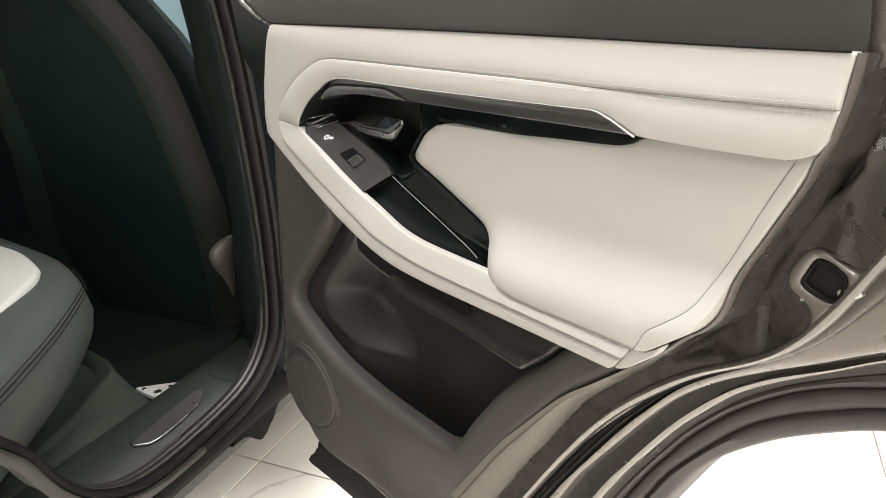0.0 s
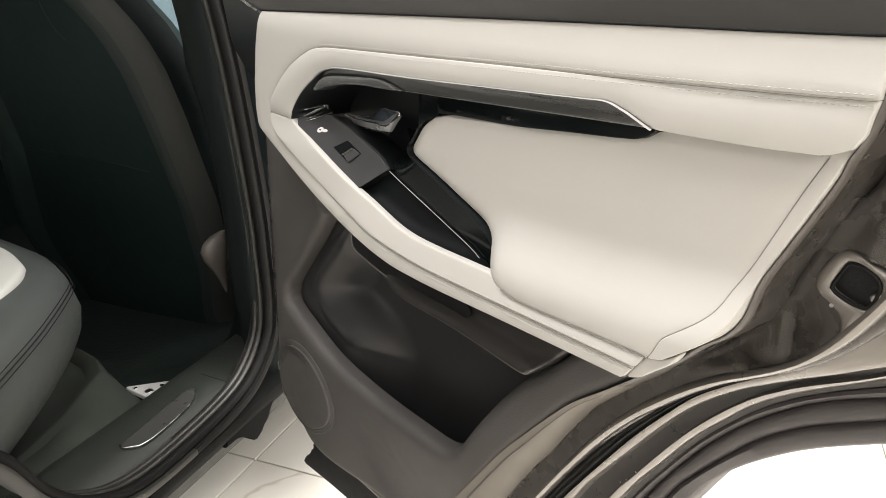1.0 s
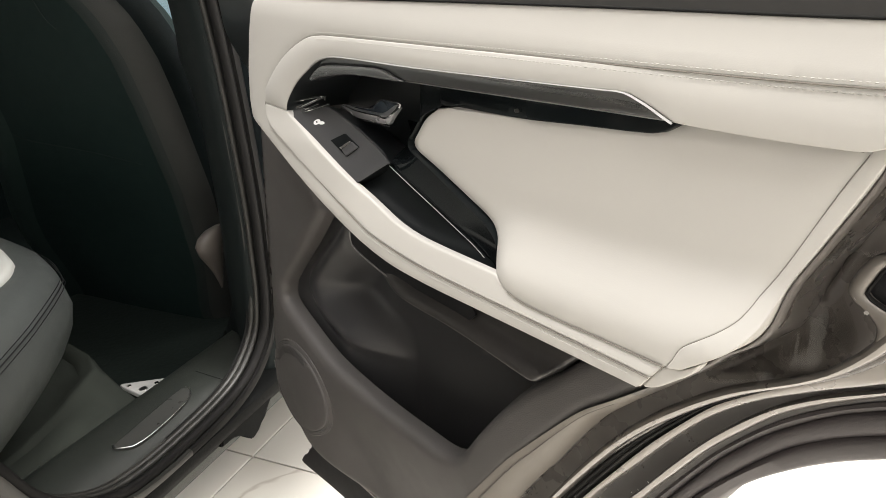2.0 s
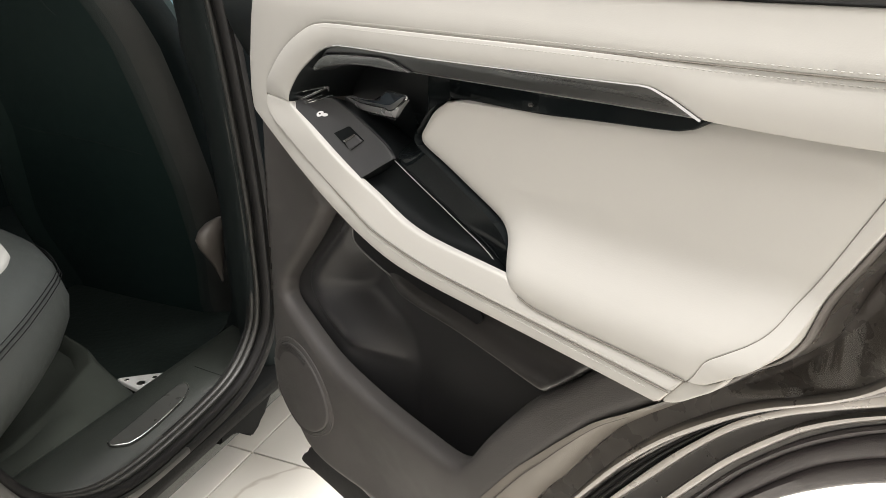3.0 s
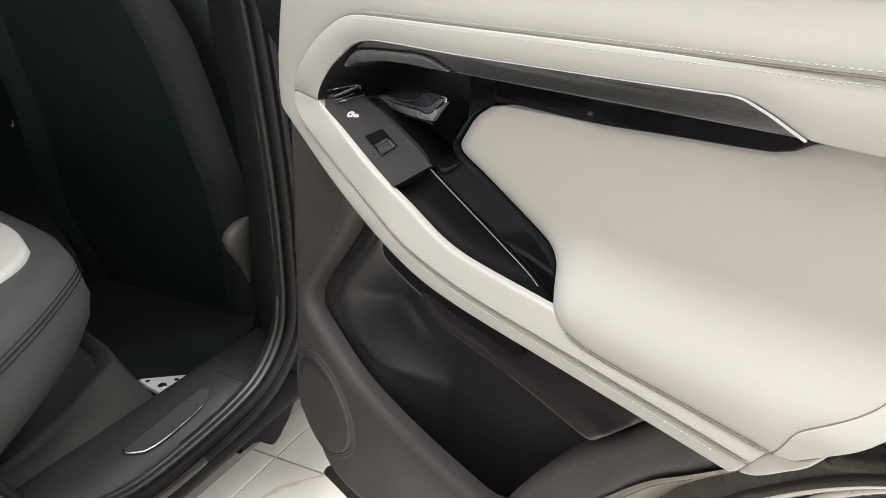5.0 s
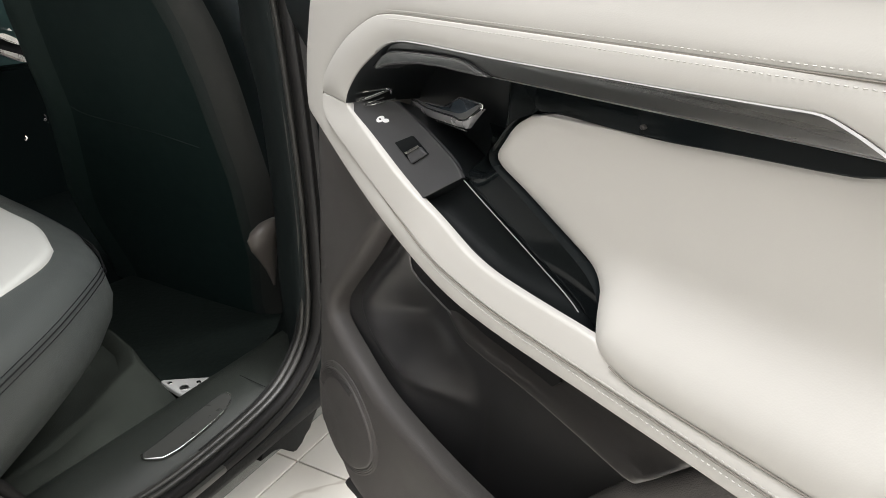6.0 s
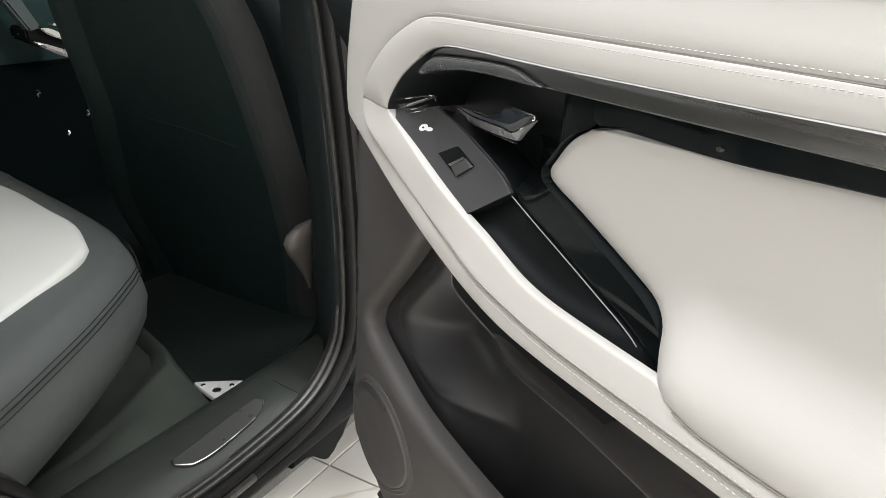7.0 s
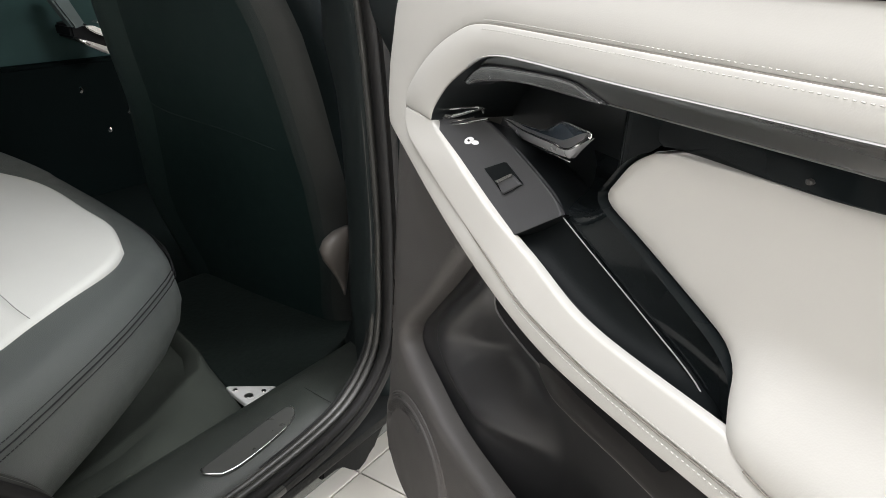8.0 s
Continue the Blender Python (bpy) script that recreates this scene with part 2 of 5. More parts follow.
def panel(outline, depth, r=0.004, back=0.02, step=0.012, holes=(), hole_round=True, place=None):
    """A padded panel over an outline in (x, z): depth is a number or a function of (x, z), edges rounded by r,
    sides that go back by `back`. Returns (verts, edges, faces) with place(x, depth, z)."""
    loop = resample(outline, step * 0.55)
    loops = [loop] + [resample(h, step * 0.55) for h in holes]
    near = loops if hole_round else loops[:1]
    pts = [p for p in loops]
    count = [len(p) for p in loops]
    if r > 0:
        for lp in near:
            t = np.roll(lp, -1, axis=0) - np.roll(lp, 1, axis=0)
            n = np.stack([-t[:, 1], t[:, 0]], 1) / np.maximum(np.linalg.norm(t, axis=1), 1e-9)[:, None]
            for f in (0.12, 0.4, 0.75, 1.1):
                for sign in (1, -1):
                    c = lp + sign * n * r * f
                    ok = inside(c, loop) & (edge_distance(c, loops) > 0.93 * r * f)
                    for h in loops[1:]:
                        ok &= ~inside(c, h)
                    pts.append(c[ok])
    lo, hi = loop.min(0), loop.max(0)
    gx, gz = np.meshgrid(np.arange(lo[0], hi[0], step), np.arange(lo[1], hi[1], step))
    g = np.stack([gx.ravel() + 1e-4, gz.ravel() + 2e-4], 1)
    g = g + step * 0.05 * np.stack([np.sin(g[:, 0] * 9100 + g[:, 1] * 5300), np.cos(g[:, 0] * 6100 - g[:, 1] * 8700)], 1)
    ok = inside(g, loop) & (edge_distance(g, loops) > max(r * 1.3, step * 0.4))
    for h in loops[1:]:
        ok &= ~inside(g, h)
    pts.append(g[ok])
    allp = np.vstack(pts)
    edges, start = [], 0
    for c in count:
        edges += [(start + i, start + (i + 1) % c) for i in range(c)]
        start += c
    v, _, f, orig, _, _ = delaunay_2d_cdt([Vector(p) for p in allp], edges, [], 0, 1e-7)
    v = np.array([(p[0], p[1]) for p in v])
    tri = np.array([list(t) for t in f if len(t) == 3])
    c = v[tri].mean(1)
    keep = inside(c, loop)
    for h in loops[1:]:
        keep &= ~inside(c, h)
    e1, e2 = v[tri[:, 1]] - v[tri[:, 0]], v[tri[:, 2]] - v[tri[:, 0]]
    keep &= np.abs(e1[:, 0] * e2[:, 1] - e1[:, 1] * e2[:, 0]) > 4e-9
    tri = tri[keep]
    d = edge_distance(v, near)
    fn = depth if callable(depth) else (lambda x, z: np.full_like(x, depth))
    y = fn(v[:, 0], v[:, 1]) + np.zeros(len(v))
    if r > 0:
        k = np.clip(1 - d / r, 0, 1)
        y = y + r * (1 - np.sqrt(np.maximum(0, 1 - k * k)))
    # face the viewer, who stands on the side of smaller depth
    e1, e2 = v[tri[:, 1]] - v[tri[:, 0]], v[tri[:, 2]] - v[tri[:, 0]]
    flip = e1[:, 0] * e2[:, 1] - e1[:, 1] * e2[:, 0] < 0
    tri[flip] = tri[flip][:, ::-1]
    faces = [tuple(int(i) for i in t) for t in tri]
    verts = [(p[0], yy, p[1]) for p, yy in zip(v, y)]
    if back:
        rim_edge = edge_distance(v, loops) < 1e-5
        seen = {}
        for t in faces:
            for i in range(3):
                a, b = t[i], t[(i + 1) % 3]
                seen[(a, b)] = True
        twin = {}

        def behind(i):
            if i not in twin:
                twin[i] = len(verts)
                x, yy, z = verts[i]
                verts.append((x, yy + back, z))
            return twin[i]
        for a, b in list(seen):
            if (b, a) not in seen and rim_edge[a] and rim_edge[b]:
                faces.append((b, a, behind(a), behind(b)))
    pl = place or (lambda x, o, z: (x, o, z))
    return [pl(*q) for q in verts], [], faces


def door_place(x, o, z):
    return (1.00125 * x + 0.05 * o, 0.99875 * o, z)


def dpanel(outline, depth, **kw):
    return panel(outline, depth, place=door_place, **kw)


def tube(path, radius, sides=10, closed=False, flat=1.0, up=(0, 1, 0)):
    """A round bar along a path of 3D points."""
    p = np.array(path, float)
    n = len(p)
    if closed:
        t = np.roll(p, -1, axis=0) - np.roll(p, 1, axis=0)
    else:
        t = np.gradient(p, axis=0)
    t /= np.maximum(np.linalg.norm(t, axis=1), 1e-9)[:, None]
    verts, faces = [], []
    rad = radius if hasattr(radius, "__len__") else [radius] * n
    for i in range(n):
        u = np.array(up, float)
        u = u - t[i] * (u @ t[i])
        u /= max(np.linalg.norm(u), 1e-9)
        w = np.cross(t[i], u)
        for s in range(sides):
            a = 2 * math.pi * s / sides
            verts.append(tuple(p[i] + rad[i] * (math.cos(a) * u * flat + math.sin(a) * w)))
    for i in range(n if closed else n - 1):
        j = (i + 1) % n
        for s in range(sides):
            q = (s + 1) % sides
            faces.append((i * sides + s, i * sides + q, j * sides + q, j * sides + s))
    if not closed:
        faces.append(tuple(range(sides))[::-1])
        faces.append(tuple((n - 1) * sides + s for s in range(sides)))
    return verts, [], faces


def loft(rings, close=True, cap0=True, cap1=True):
    """Skin over rings of equal count."""
    n = len(rings[0])
    verts = [tuple(map(float, p)) for ring in rings for p in ring]
    faces = []
    for i in range(len(rings) - 1):
        for s in range(n if close else n - 1):
            q = (s + 1) % n
            faces.append((i * n + s, i * n + q, (i + 1) * n + q, (i + 1) * n + s))
    if cap0:
        faces.append(tuple(range(n))[::-1])
    if cap1:
        faces.append(tuple((len(rings) - 1) * n + s for s in range(n)))
    return verts, [], faces


def block(cx, cy, cz, sx, sy, sz, bevel=0.004, segments=2):
    bm = bmesh.new()
    bmesh.ops.create_cube(bm, size=1)
    bmesh.ops.scale(bm, vec=(sx, sy, sz), verts=bm.verts)
    if bevel:
        bmesh.ops.bevel(bm, geom=bm.edges[:], offset=bevel, segments=segments, affect="EDGES")
    bmesh.ops.translate(bm, vec=(cx, cy, cz), verts=bm.verts)
    return bm


def prism(outline, axis, lo, hi, bevel=0.0):
    """A plate: outline in the two other axes, from lo to hi along axis (0, 1 or 2)."""
    bm = bmesh.new()
    vs = []
    for p in outline:
        q = list(p)
        q.insert(axis, lo)
        vs.append(bm.verts.new(q))
    f = bm.faces.new(vs)
    ret = bmesh.ops.extrude_face_region(bm, geom=[f])
    mv = [0, 0, 0]
    mv[axis] = hi - lo
    bmesh.ops.translate(bm, vec=mv, verts=[v for v in ret["geom"] if isinstance(v, bmesh.types.BMVert)])
    bmesh.ops.recalc_face_normals(bm, faces=bm.faces)
    if bevel:
        bmesh.ops.bevel(bm, geom=bm.edges[:], offset=bevel, segments=2, affect="EDGES")
    return bm


def sstep(t):
    t = np.clip(t, 0, 1)
    return t * t * (3 - 2 * t)


CAR = pose(0, 0, 0, 0, 0, 33.0)          # the car's own frame: x to its right, y ahead
DOOR = pose(0, -0.025, 0, 0, 0, 2.8624)  # the open door: x from hinge to latch, y through it


# ---- the showroom ----
floor = thing("floor", CAR, "cream veined marble showroom floor in large square tiles", "floor", kind="structure")
part("subfloor", block(0, 1.0, -0.06, 9.0, 9.0, 0.08, 0), surface("grout", (0.30, 0.25, 0.19), 0.8), floor)
showroom_wall = thing("wall_north", CAR, "plain white painted showroom wall", "wall", kind="structure")
part("wall_face", block(0, 5.55, 1.5, 9.2, 0.1, 3.04, 0), WALL, showroom_wall)
for nm, cx, cy, sx, sy in (("wall_south", 0, -3.55, 9.2, 0.1), ("wall_east", 4.55, 1.0, 0.1, 9.0), ("wall_west", -4.55, 1.0, 0.1, 9.0)):
    w = thing(nm, CAR, "plain white painted showroom wall", "wall", kind="structure")
    part("wall_face", block(cx, cy, 1.5, sx, sy, 3.04, 0), WALL, w)
ceil = thing("ceiling", CAR, "plain white showroom ceiling", "ceiling", kind="structure")
part("ceiling_slab", block(0, 1.0, 3.06, 9.2, 9.2, 0.1, 0), WALL, ceil)

# ---- the car's body round the rear doorway ----
car = thing("car", CAR, "dark bronze car with its rear door wide open", "car")
body = car

SEAL_PATH = [(0.222, 1.30), (0.238, 1.21), (0.254, 1.095), (0.267, 0.926), (0.278, 0.726), (0.283, 0.60), (0.262, 0.525), (0.18, 0.468),
             (0.018, 0.448), (-0.113, 0.453), (-0.205, 0.495), (-0.268, 0.56), (-0.311, 0.636), (-0.346, 0.679), (-0.42, 0.76)]
seal_line = resample(spline(SEAL_PATH, 8, False), 0.012, False)


def lean(z):
    """How far the body side leans in with height."""
    return -0.10 * max(0.0, z - 0.75) ** 1.3


def on_seal(b, n):
    """The doorway's line, moved n into the opening, at b across the car."""
    t = np.gradient(seal_line, axis=0)
    t /= np.linalg.norm(t, axis=1)[:, None]
    nn = np.stack([t[:, 1], -t[:, 0]], 1)      # toward the inside of the opening
    q = seal_line + nn * n
    return [(b + lean(z), a, z) for a, z in q]


flange = [on_seal(b, n) for b, n in ((-0.208, -0.03), (-0.204, -0.018), (-0.206, -0.012), (-0.246, -0.010), (-0.254, -0.004), (-0.262, -0.002), (-0.268, -0.02))]
turn = int(np.argmax(seal_line[:, 0] < 0.02))      # where the doorway's foot begins to climb behind the seat
part("door_flange", loft([q[:turn + 1] for q in flange], close=False, cap0=False, cap1=False), RUBBER, body, "black rubber-lined edge of the doorway")
# same flange, given the greyer seal tone for light falling from above
part("lit_rear_flange", loft([q[turn:] for q in flange], close=False, cap0=False, cap1=False), SEAL, body, "edge of the doorway behind the seat, coloured lighter for lamplight")
part("inner_seal", tube(on_seal(-0.2495, -0.002), 0.0058, 10, up=(1, 0, 0)), SEAL, body, "dark grey rubber door seal")
part("middle_seal", tube(on_seal(-0.2375, -0.003), 0.0062, 10, up=(1, 0, 0)), SEAL, body, "dark grey rubber door seal")
part("outer_seal", tube(on_seal(-0.2210, -0.006), 0.0095, 10, up=(1, 0, 0)), RUBBER, body, "black bulb rubber door seal")

# rocker below the doorway
rk = [(-0.28, 0.43), (-0.214, 0.432), (-0.205, 0.424), (-0.206, 0.408), (-0.228, 0.378), (-0.25, 0.350), (-0.30, 0.293), (-0.34, 0.262), (-0.43, 0.255), (-0.43, 0.40)]
part("rocker", loft([[(b, a, z) for b, z in rk] for a in np.linspace(-0.55, 0.62, 24)]), ROCKER, body, "black plastic rocker panel")
flap = [(0.15, 0.40), (0.318, 0.40), (0.313, 0.360), (0.298, 0.345), (0.288, 0.330), (0.272, 0.322), (0.262, 0.312), (0.240, 0.304), (0.222, 0.318), (0.200, 0.338), (0.180, 0.346), (0.14, 0.348)]
part("rocker_flap", prism(flap, 0, -0.262, -0.240, 0.003), ROCKER, body, "torn-edged black plastic flap")
part("rocker_clip", block(-0.352, 0.31, 0.262, 0.02, 0.022, 0.014, 0.004), SATIN, body, "small worn metal clip")

# sill with its scuff plate
sill = [(-0.255, 0.438), (-0.266, 0.451), (-0.33, 0.456), (-0.37, 0.455), (-0.395, 0.448), (-0.43, 0.415), (-0.442, 0.375), (-0.442, 0.30), (-0.275, 0.30)]
part("sill_trim", loft([[(b, a, z) for b, z in sill] for a in np.linspace(-0.42, 0.62, 30)]), SILL_PLASTIC, body, "charcoal plastic sill trim")
scuff_out = spline([(-0.3160, -0.0440), (-0.3060, -0.0485), (-0.2980, -0.0450), (-0.2830, -0.0330), (-0.2780, -0.0050), (-0.2800, 0.0450), (-0.2865, 0.0990), (-0.2920, 0.1190), (-0.3010, 0.1400), (-0.3130, 0.1530), (-0.3240, 0.1540), (-0.3290, 0.1460), (-0.3265, 0.0873), (-0.3205, 0.0092)], 6)
scuff = part("scuff_plate", panel(scuff_out, -0.4580, r=0.0025, back=0.006, step=0.010,
                                  place=lambda x, o, z: (x, z, -o)), SCUFF, body, "smooth charcoal scuff plate with a bright edge")
part("scuff_groove", tube([(b, a, 0.4562) for b, a in spline([(-0.3165, -0.0450), (-0.3215, 0.0092), (-0.3275, 0.0873), (-0.3300, 0.1460)], 8, False)], 0.0013, 6, up=(0, 0, 1)), BLACK_PLASTIC, scuff, "dark groove along the plate")
for run_in, edge_r in (([(-0.3165, -0.0440), (-0.3060, -0.0488), (-0.2980, -0.0455), (-0.2826, -0.0333)], 0.0012), ([(-0.2826, -0.0333), (-0.2776, -0.0050), (-0.2796, 0.0450), (-0.2861, 0.0990), (-0.2916, 0.1190), (-0.3006, 0.1400), (-0.3130, 0.1535), (-0.3240, 0.1545)], 0.0007)):
    part("scuff_edge", tube([(b, a, 0.4586) for b, a in spline(run_in, 8, False)], edge_r, 6, up=(0, 0, 1)), SATIN, scuff, "thin satin silver edge")
part("sill_joint", tube([(b, a, 0.4562) for b, a in ((-0.262, 0.205), (-0.300, 0.209), (-0.345, 0.214))], 0.0005, 6, up=(0, 0, 1)), BLACK_PLASTIC, body, "fine joint in the sill trim")

# B-pillar trim
def pillar_ring(z):
    a0 = float(np.interp(z, [0.45, 0.60, 0.726, 0.926, 1.095, 1.30, 1.7], [0.30, 0.275, 0.270, 0.259, 0.246, 0.217, 0.15]))
    s = lean(z)
    fl = max(0.0, 0.62 - z)
    k = 1.0 + 0.30 * float(np.clip((z - 0.97) / 0.10, 0, 1)) - 0.16 * float(np.clip((z - 1.06) / 0.06, 0, 1))
    pts = [(-0.215, a0 + 0.05), (-0.225, a0 + 0.025), (-0.250, a0 + 0.004), (-0.275 - 0.010 * k, a0 + 0.012), (-0.275 - 0.040 * k, a0 + 0.03), (-0.275 - 0.070 * k, a0 + 0.07),
           (-0.275 - 0.085 * k - 0.3 * fl, a0 + 0.07 + 0.05 * k), (-0.275 - 0.09 * k - 0.4 * fl, a0 + 0.09 + 0.08 * k), (-0.27 - 0.07 * k, a0 + 0.11 + 0.09 * k), (-0.215, a0 + 0.11 + 0.09 * k)]
    return [(b + s, a, z) for b, a in spline(pts, 4)]


part("pillar_trim", loft([pillar_ring(z) for z in np.linspace(0.42, 1.66, 30)]), PILLAR, body, "dark plastic centre pillar trim")
part("pillar_outer", loft([[(b + lean(z), a + float(np.interp(z, [0.45, 0.75, 1.1, 1.7], [0.30, 0.267, 0.245, 0.15])), z) for b, a in ((-0.235, 0.03), (-0.195, 0.05), (-0.18, 0.08), (-0.18, 0.19), (-0.235, 0.19))] for z in np.linspace(0.46, 1.62, 20)]), GLOSS, body, "glossy black outer pillar cover")
belt_cover = []
for z, lo_a, hi_a, b in ((0.716, 0.352, 0.372, -0.372), (0.708, 0.326, 0.378, -0.376), (0.696, 0.309, 0.380, -0.379), (0.680, 0.303, 0.380, -0.381), (0.660, 0.312, 0.379, -0.382), (0.635, 0.332, 0.379, -0.383), (0.610, 0.350, 0.379, -0.384), (0.585, 0.364, 0.378, -0.385), (0.568, 0.371, 0.376, -0.385)):
    m_a, h_a = (lo_a + hi_a) / 2, (hi_a - lo_a) / 2
    belt_cover.append([(b + 0.55 * h_a * math.cos(k), m_a - h_a * math.sin(k), z) for k in np.linspace(0, 2 * math.pi, 14, endpoint=False)])
part("belt_anchor_cover", loft(belt_cover), TRIM_EDGE, body, "rounded grey-brown seat belt anchor cover")

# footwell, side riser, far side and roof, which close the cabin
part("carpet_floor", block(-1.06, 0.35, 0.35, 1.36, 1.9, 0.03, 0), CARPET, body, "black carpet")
riser = []
for a, b0, z0, a1, b1 in ((0.262, -0.90, 0.384, 0.215, -0.92), (0.258, -0.75, 0.384, 0.236, -0.77), (0.205, -0.540, 0.384, 0.188, -0.615), (0.165, -0.450, 0.390, 0.150, -0.560), (0.10, -0.424, 0.420, 0.080, -0.535), (0.0, -0.408, 0.444, 0.0, -0.503), (-0.12, -0.400, 0.452, -0.10, -0.476), (-0.25, -0.398, 0.455, -0.20, -0.462), (-0.42, -0.398, 0.462, -0.40, -0.46)):
    riser.append([(b0 + 0.014, a, z0 - 0.030), (b0, a, z0 - 0.004), (b0 * 0.5 + b1 * 0.5, a * 0.5 + a1 * 0.5, z0 * 0.5 + 0.228), (b1 + 0.030, a1, 0.446), (b1 + 0.021, a1, 0.4535), (b1 + 0.010, a1 - 0.003, 0.452), (b1 - 0.015, a1 - 0.012, 0.428), (b1 - 0.070, a1 - 0.030, 0.430), (b1 - 0.10, a1 - 0.040, 0.548)])
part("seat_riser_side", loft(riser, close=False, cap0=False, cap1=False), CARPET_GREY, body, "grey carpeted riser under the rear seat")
front = [[(b, a, z) for a, z in ((0.21 + 0.05 * min(1, (-0.475 - b) / 0.25), 0.36), (0.19 + 0.04 * min(1, (-0.475 - b) / 0.25), 0.45), (0.14, 0.55), (0.08, 0.60))] for b in np.linspace(-0.92, -1.7, 16)]
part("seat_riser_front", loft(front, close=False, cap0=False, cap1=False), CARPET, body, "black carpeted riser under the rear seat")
part("far_side_trim", block(-1.78, 0.4, 0.545, 0.06, 3.2, 0.51, 0.01), FAR_TRIM, body, "trim of the far doors, coloured near black for shade")
part("firewall", block(-0.95, 1.75, 0.62, 1.7, 0.1, 0.7, 0.02), BLACK_PLASTIC, body)
part("rear_bulkhead", block(-0.95, -1.05, 0.85, 1.7, 0.08, 1.1, 0.02), BLACK_PLASTIC, body)
part("roof_lining", block(-0.97, 0.3, 1.68, 1.42, 2.9, 0.04, 0.015), HEADLINER, body, "grey roof lining")
part("front_door_panel", block(-0.17, 1.02, 0.72, 0.10, 1.14, 0.80, 0.03), PAINT, body, "bronze front door, closed")
part("rear_quarter", block(-0.20, -0.86, 0.86, 0.14, 0.56, 0.62, 0.05), PAINT, body, "bronze rear quarter panel")
part("dashboard", block(-1.0, 1.45, 0.84, 1.5, 0.5, 0.25, 0.08, 4), BLACK_PLASTIC, body, "dark dashboard")

part("windscreen", block(-0.97, 1.86, 1.27, 1.7, 0.006, 0.62, 0), GLASS, body, "light blue tinted windscreen")

# the far front door's bright trim
fd = part("far_armrest", prism([(0.650, 0.925), (0.690, 0.930), (0.80, 0.885), (0.80, 0.83), (0.655, 0.890)], 0, -1.70, -1.622, 0.006), BLACK_PLASTIC, body, "dark armrest of the far door")
# lighter sheet, curved under so that it fades into the near-black trim
part("far_door_card", loft([[(b, a, z) for a in np.linspace(-0.4, 1.6, 24)] for b, z in ((-1.735, 1.13), (-1.712, 1.10), (-1.700, 1.06), (-1.700, 1.02), (-1.712, 0.97), (-1.735, 0.93), (-1.755, 0.89), (-1.770, 0.85), (-1.79, 0.79))], close=False, cap0=False, cap1=False), CARD, fd, "upper trim of the far rear door, coloured lighter for light")
part("far_pillar_trim", prism([(0.592, 1.005), (0.645, 1.005), (0.692, 0.925), (0.655, 0.915)], 0, -1.64, -1.605, 0.006), FAR_GREY, fd, "grey slanted trim")


def tilted(outline, lo, hi, bevel):
    bm = prism(outline, 0, lo, hi, bevel)
    zc = sum(p[1] for p in outline) / len(outline)
    for v in bm.verts:
        v.co.x -= 0.22 * (v.co.z - zc)
    return bm


part("far_trim_bar", tilted([(0.684, 0.924), (0.712, 0.922), (0.742, 0.908), (0.762, 0.889), (0.750, 0.886), (0.715, 0.900), (0.694, 0.912)], -1.63, -1.595, 0.003), BRIGHT, fd, "bright white trim piece")
part("far_trim_tip", tilted([(0.722, 0.930), (0.730, 0.936), (0.739, 0.926)], -1.63, -1.6, 0.001), BRIGHT, fd, "bright tip")
part("far_sill_bar", tilted([(0.662, 0.889), (0.70, 0.878), (0.764, 0.854), (0.778, 0.832), (0.745, 0.840), (0.69, 0.868)], -1.63, -1.600, 0.005), SATIN, fd, "satin silver pull")
# chrome slivers added to give the small glints on the far door
for ga, gz, gs in ((0.648, 0.745, 0.018), (0.799, 0.664, 0.020), (0.724, 0.615, 0.014)):
    part("far_glint", tube([(-1.6, ga - 0.25 * gs + 0.006 * math.sin(k), gz + gs * (k - 1.5) / 3) for k in np.linspace(0, 3, 8)], 0.0042, 6), CHROME, fd, "small chrome sliver added as a glint")

# ---- rear seat ----
rear_seat = thing("rear_seat", CAR, "rear seat cushion in ivory leather with a charcoal border", "seat")


def ring_of(front_a, side, z, corner, n=84, dip=0.0):
    """A level line round the cushion: front edge at front_a, right side through points (a, b)."""
    pts = [(-1.62, front_a + 0.03), (-1.30, front_a + 0.05), (-1.0, front_a + 0.035)] + [(b, a) for a, b in corner] + [(b, a) for a, b in side] + [(-0.40, -0.62), (-1.62, -0.62)]
    c = spline(pts, 10)
    c = resample(c, 0.02)
    u = np.linspace(0, len(c), n, endpoint=False)
    return [(c[int(i)][0], c[int(i)][1], z) for i in u]


R_STITCH = dict(corner=[(0.185, -0.84), (0.14, -0.63), (0.095, -0.53)], side=[(0.057, -0.487), (-0.04, -0.424), (-0.12, -0.378), (-0.236, -0.32), (-0.325, -0.28), (-0.45, -0.25)])


def grown(k, base=R_STITCH):
    out = {}
    for key, pts in base.items():
        q = []
        for a, b in pts:
            d = np.array([0.75, 0.55]) if key == "corner" else np.array([0.45, 0.9])
            q.append((a + k * d[0], b + k * d[1]))
        out[key] = q
    return out


def seat_line(k, z, fa):
    g = grown(k)
    return ring_of(fa + 0.03 + k, g["side"], z, g["corner"])


rings = [seat_line(-0.14, 0.552, 0.13), seat_line(-0.05, 0.549, 0.13), seat_line(-0.020, 0.552, 0.13), seat_line(-0.008, 0.562, 0.135), seat_line(0.006, 0.595, 0.14), seat_line(0.012, 0.635, 0.14),
         seat_line(0.0, 0.684, 0.14), seat_line(-0.004, 0.690, 0.14), seat_line(-0.014, 0.708, 0.14), seat_line(-0.035, 0.722, 0.15), seat_line(-0.07, 0.731, 0.18), seat_line(-0.12, 0.733, 0.22)]
part("cushion", loft(rings), SEAT_DARK, rear_seat, "charcoal leather seat border")
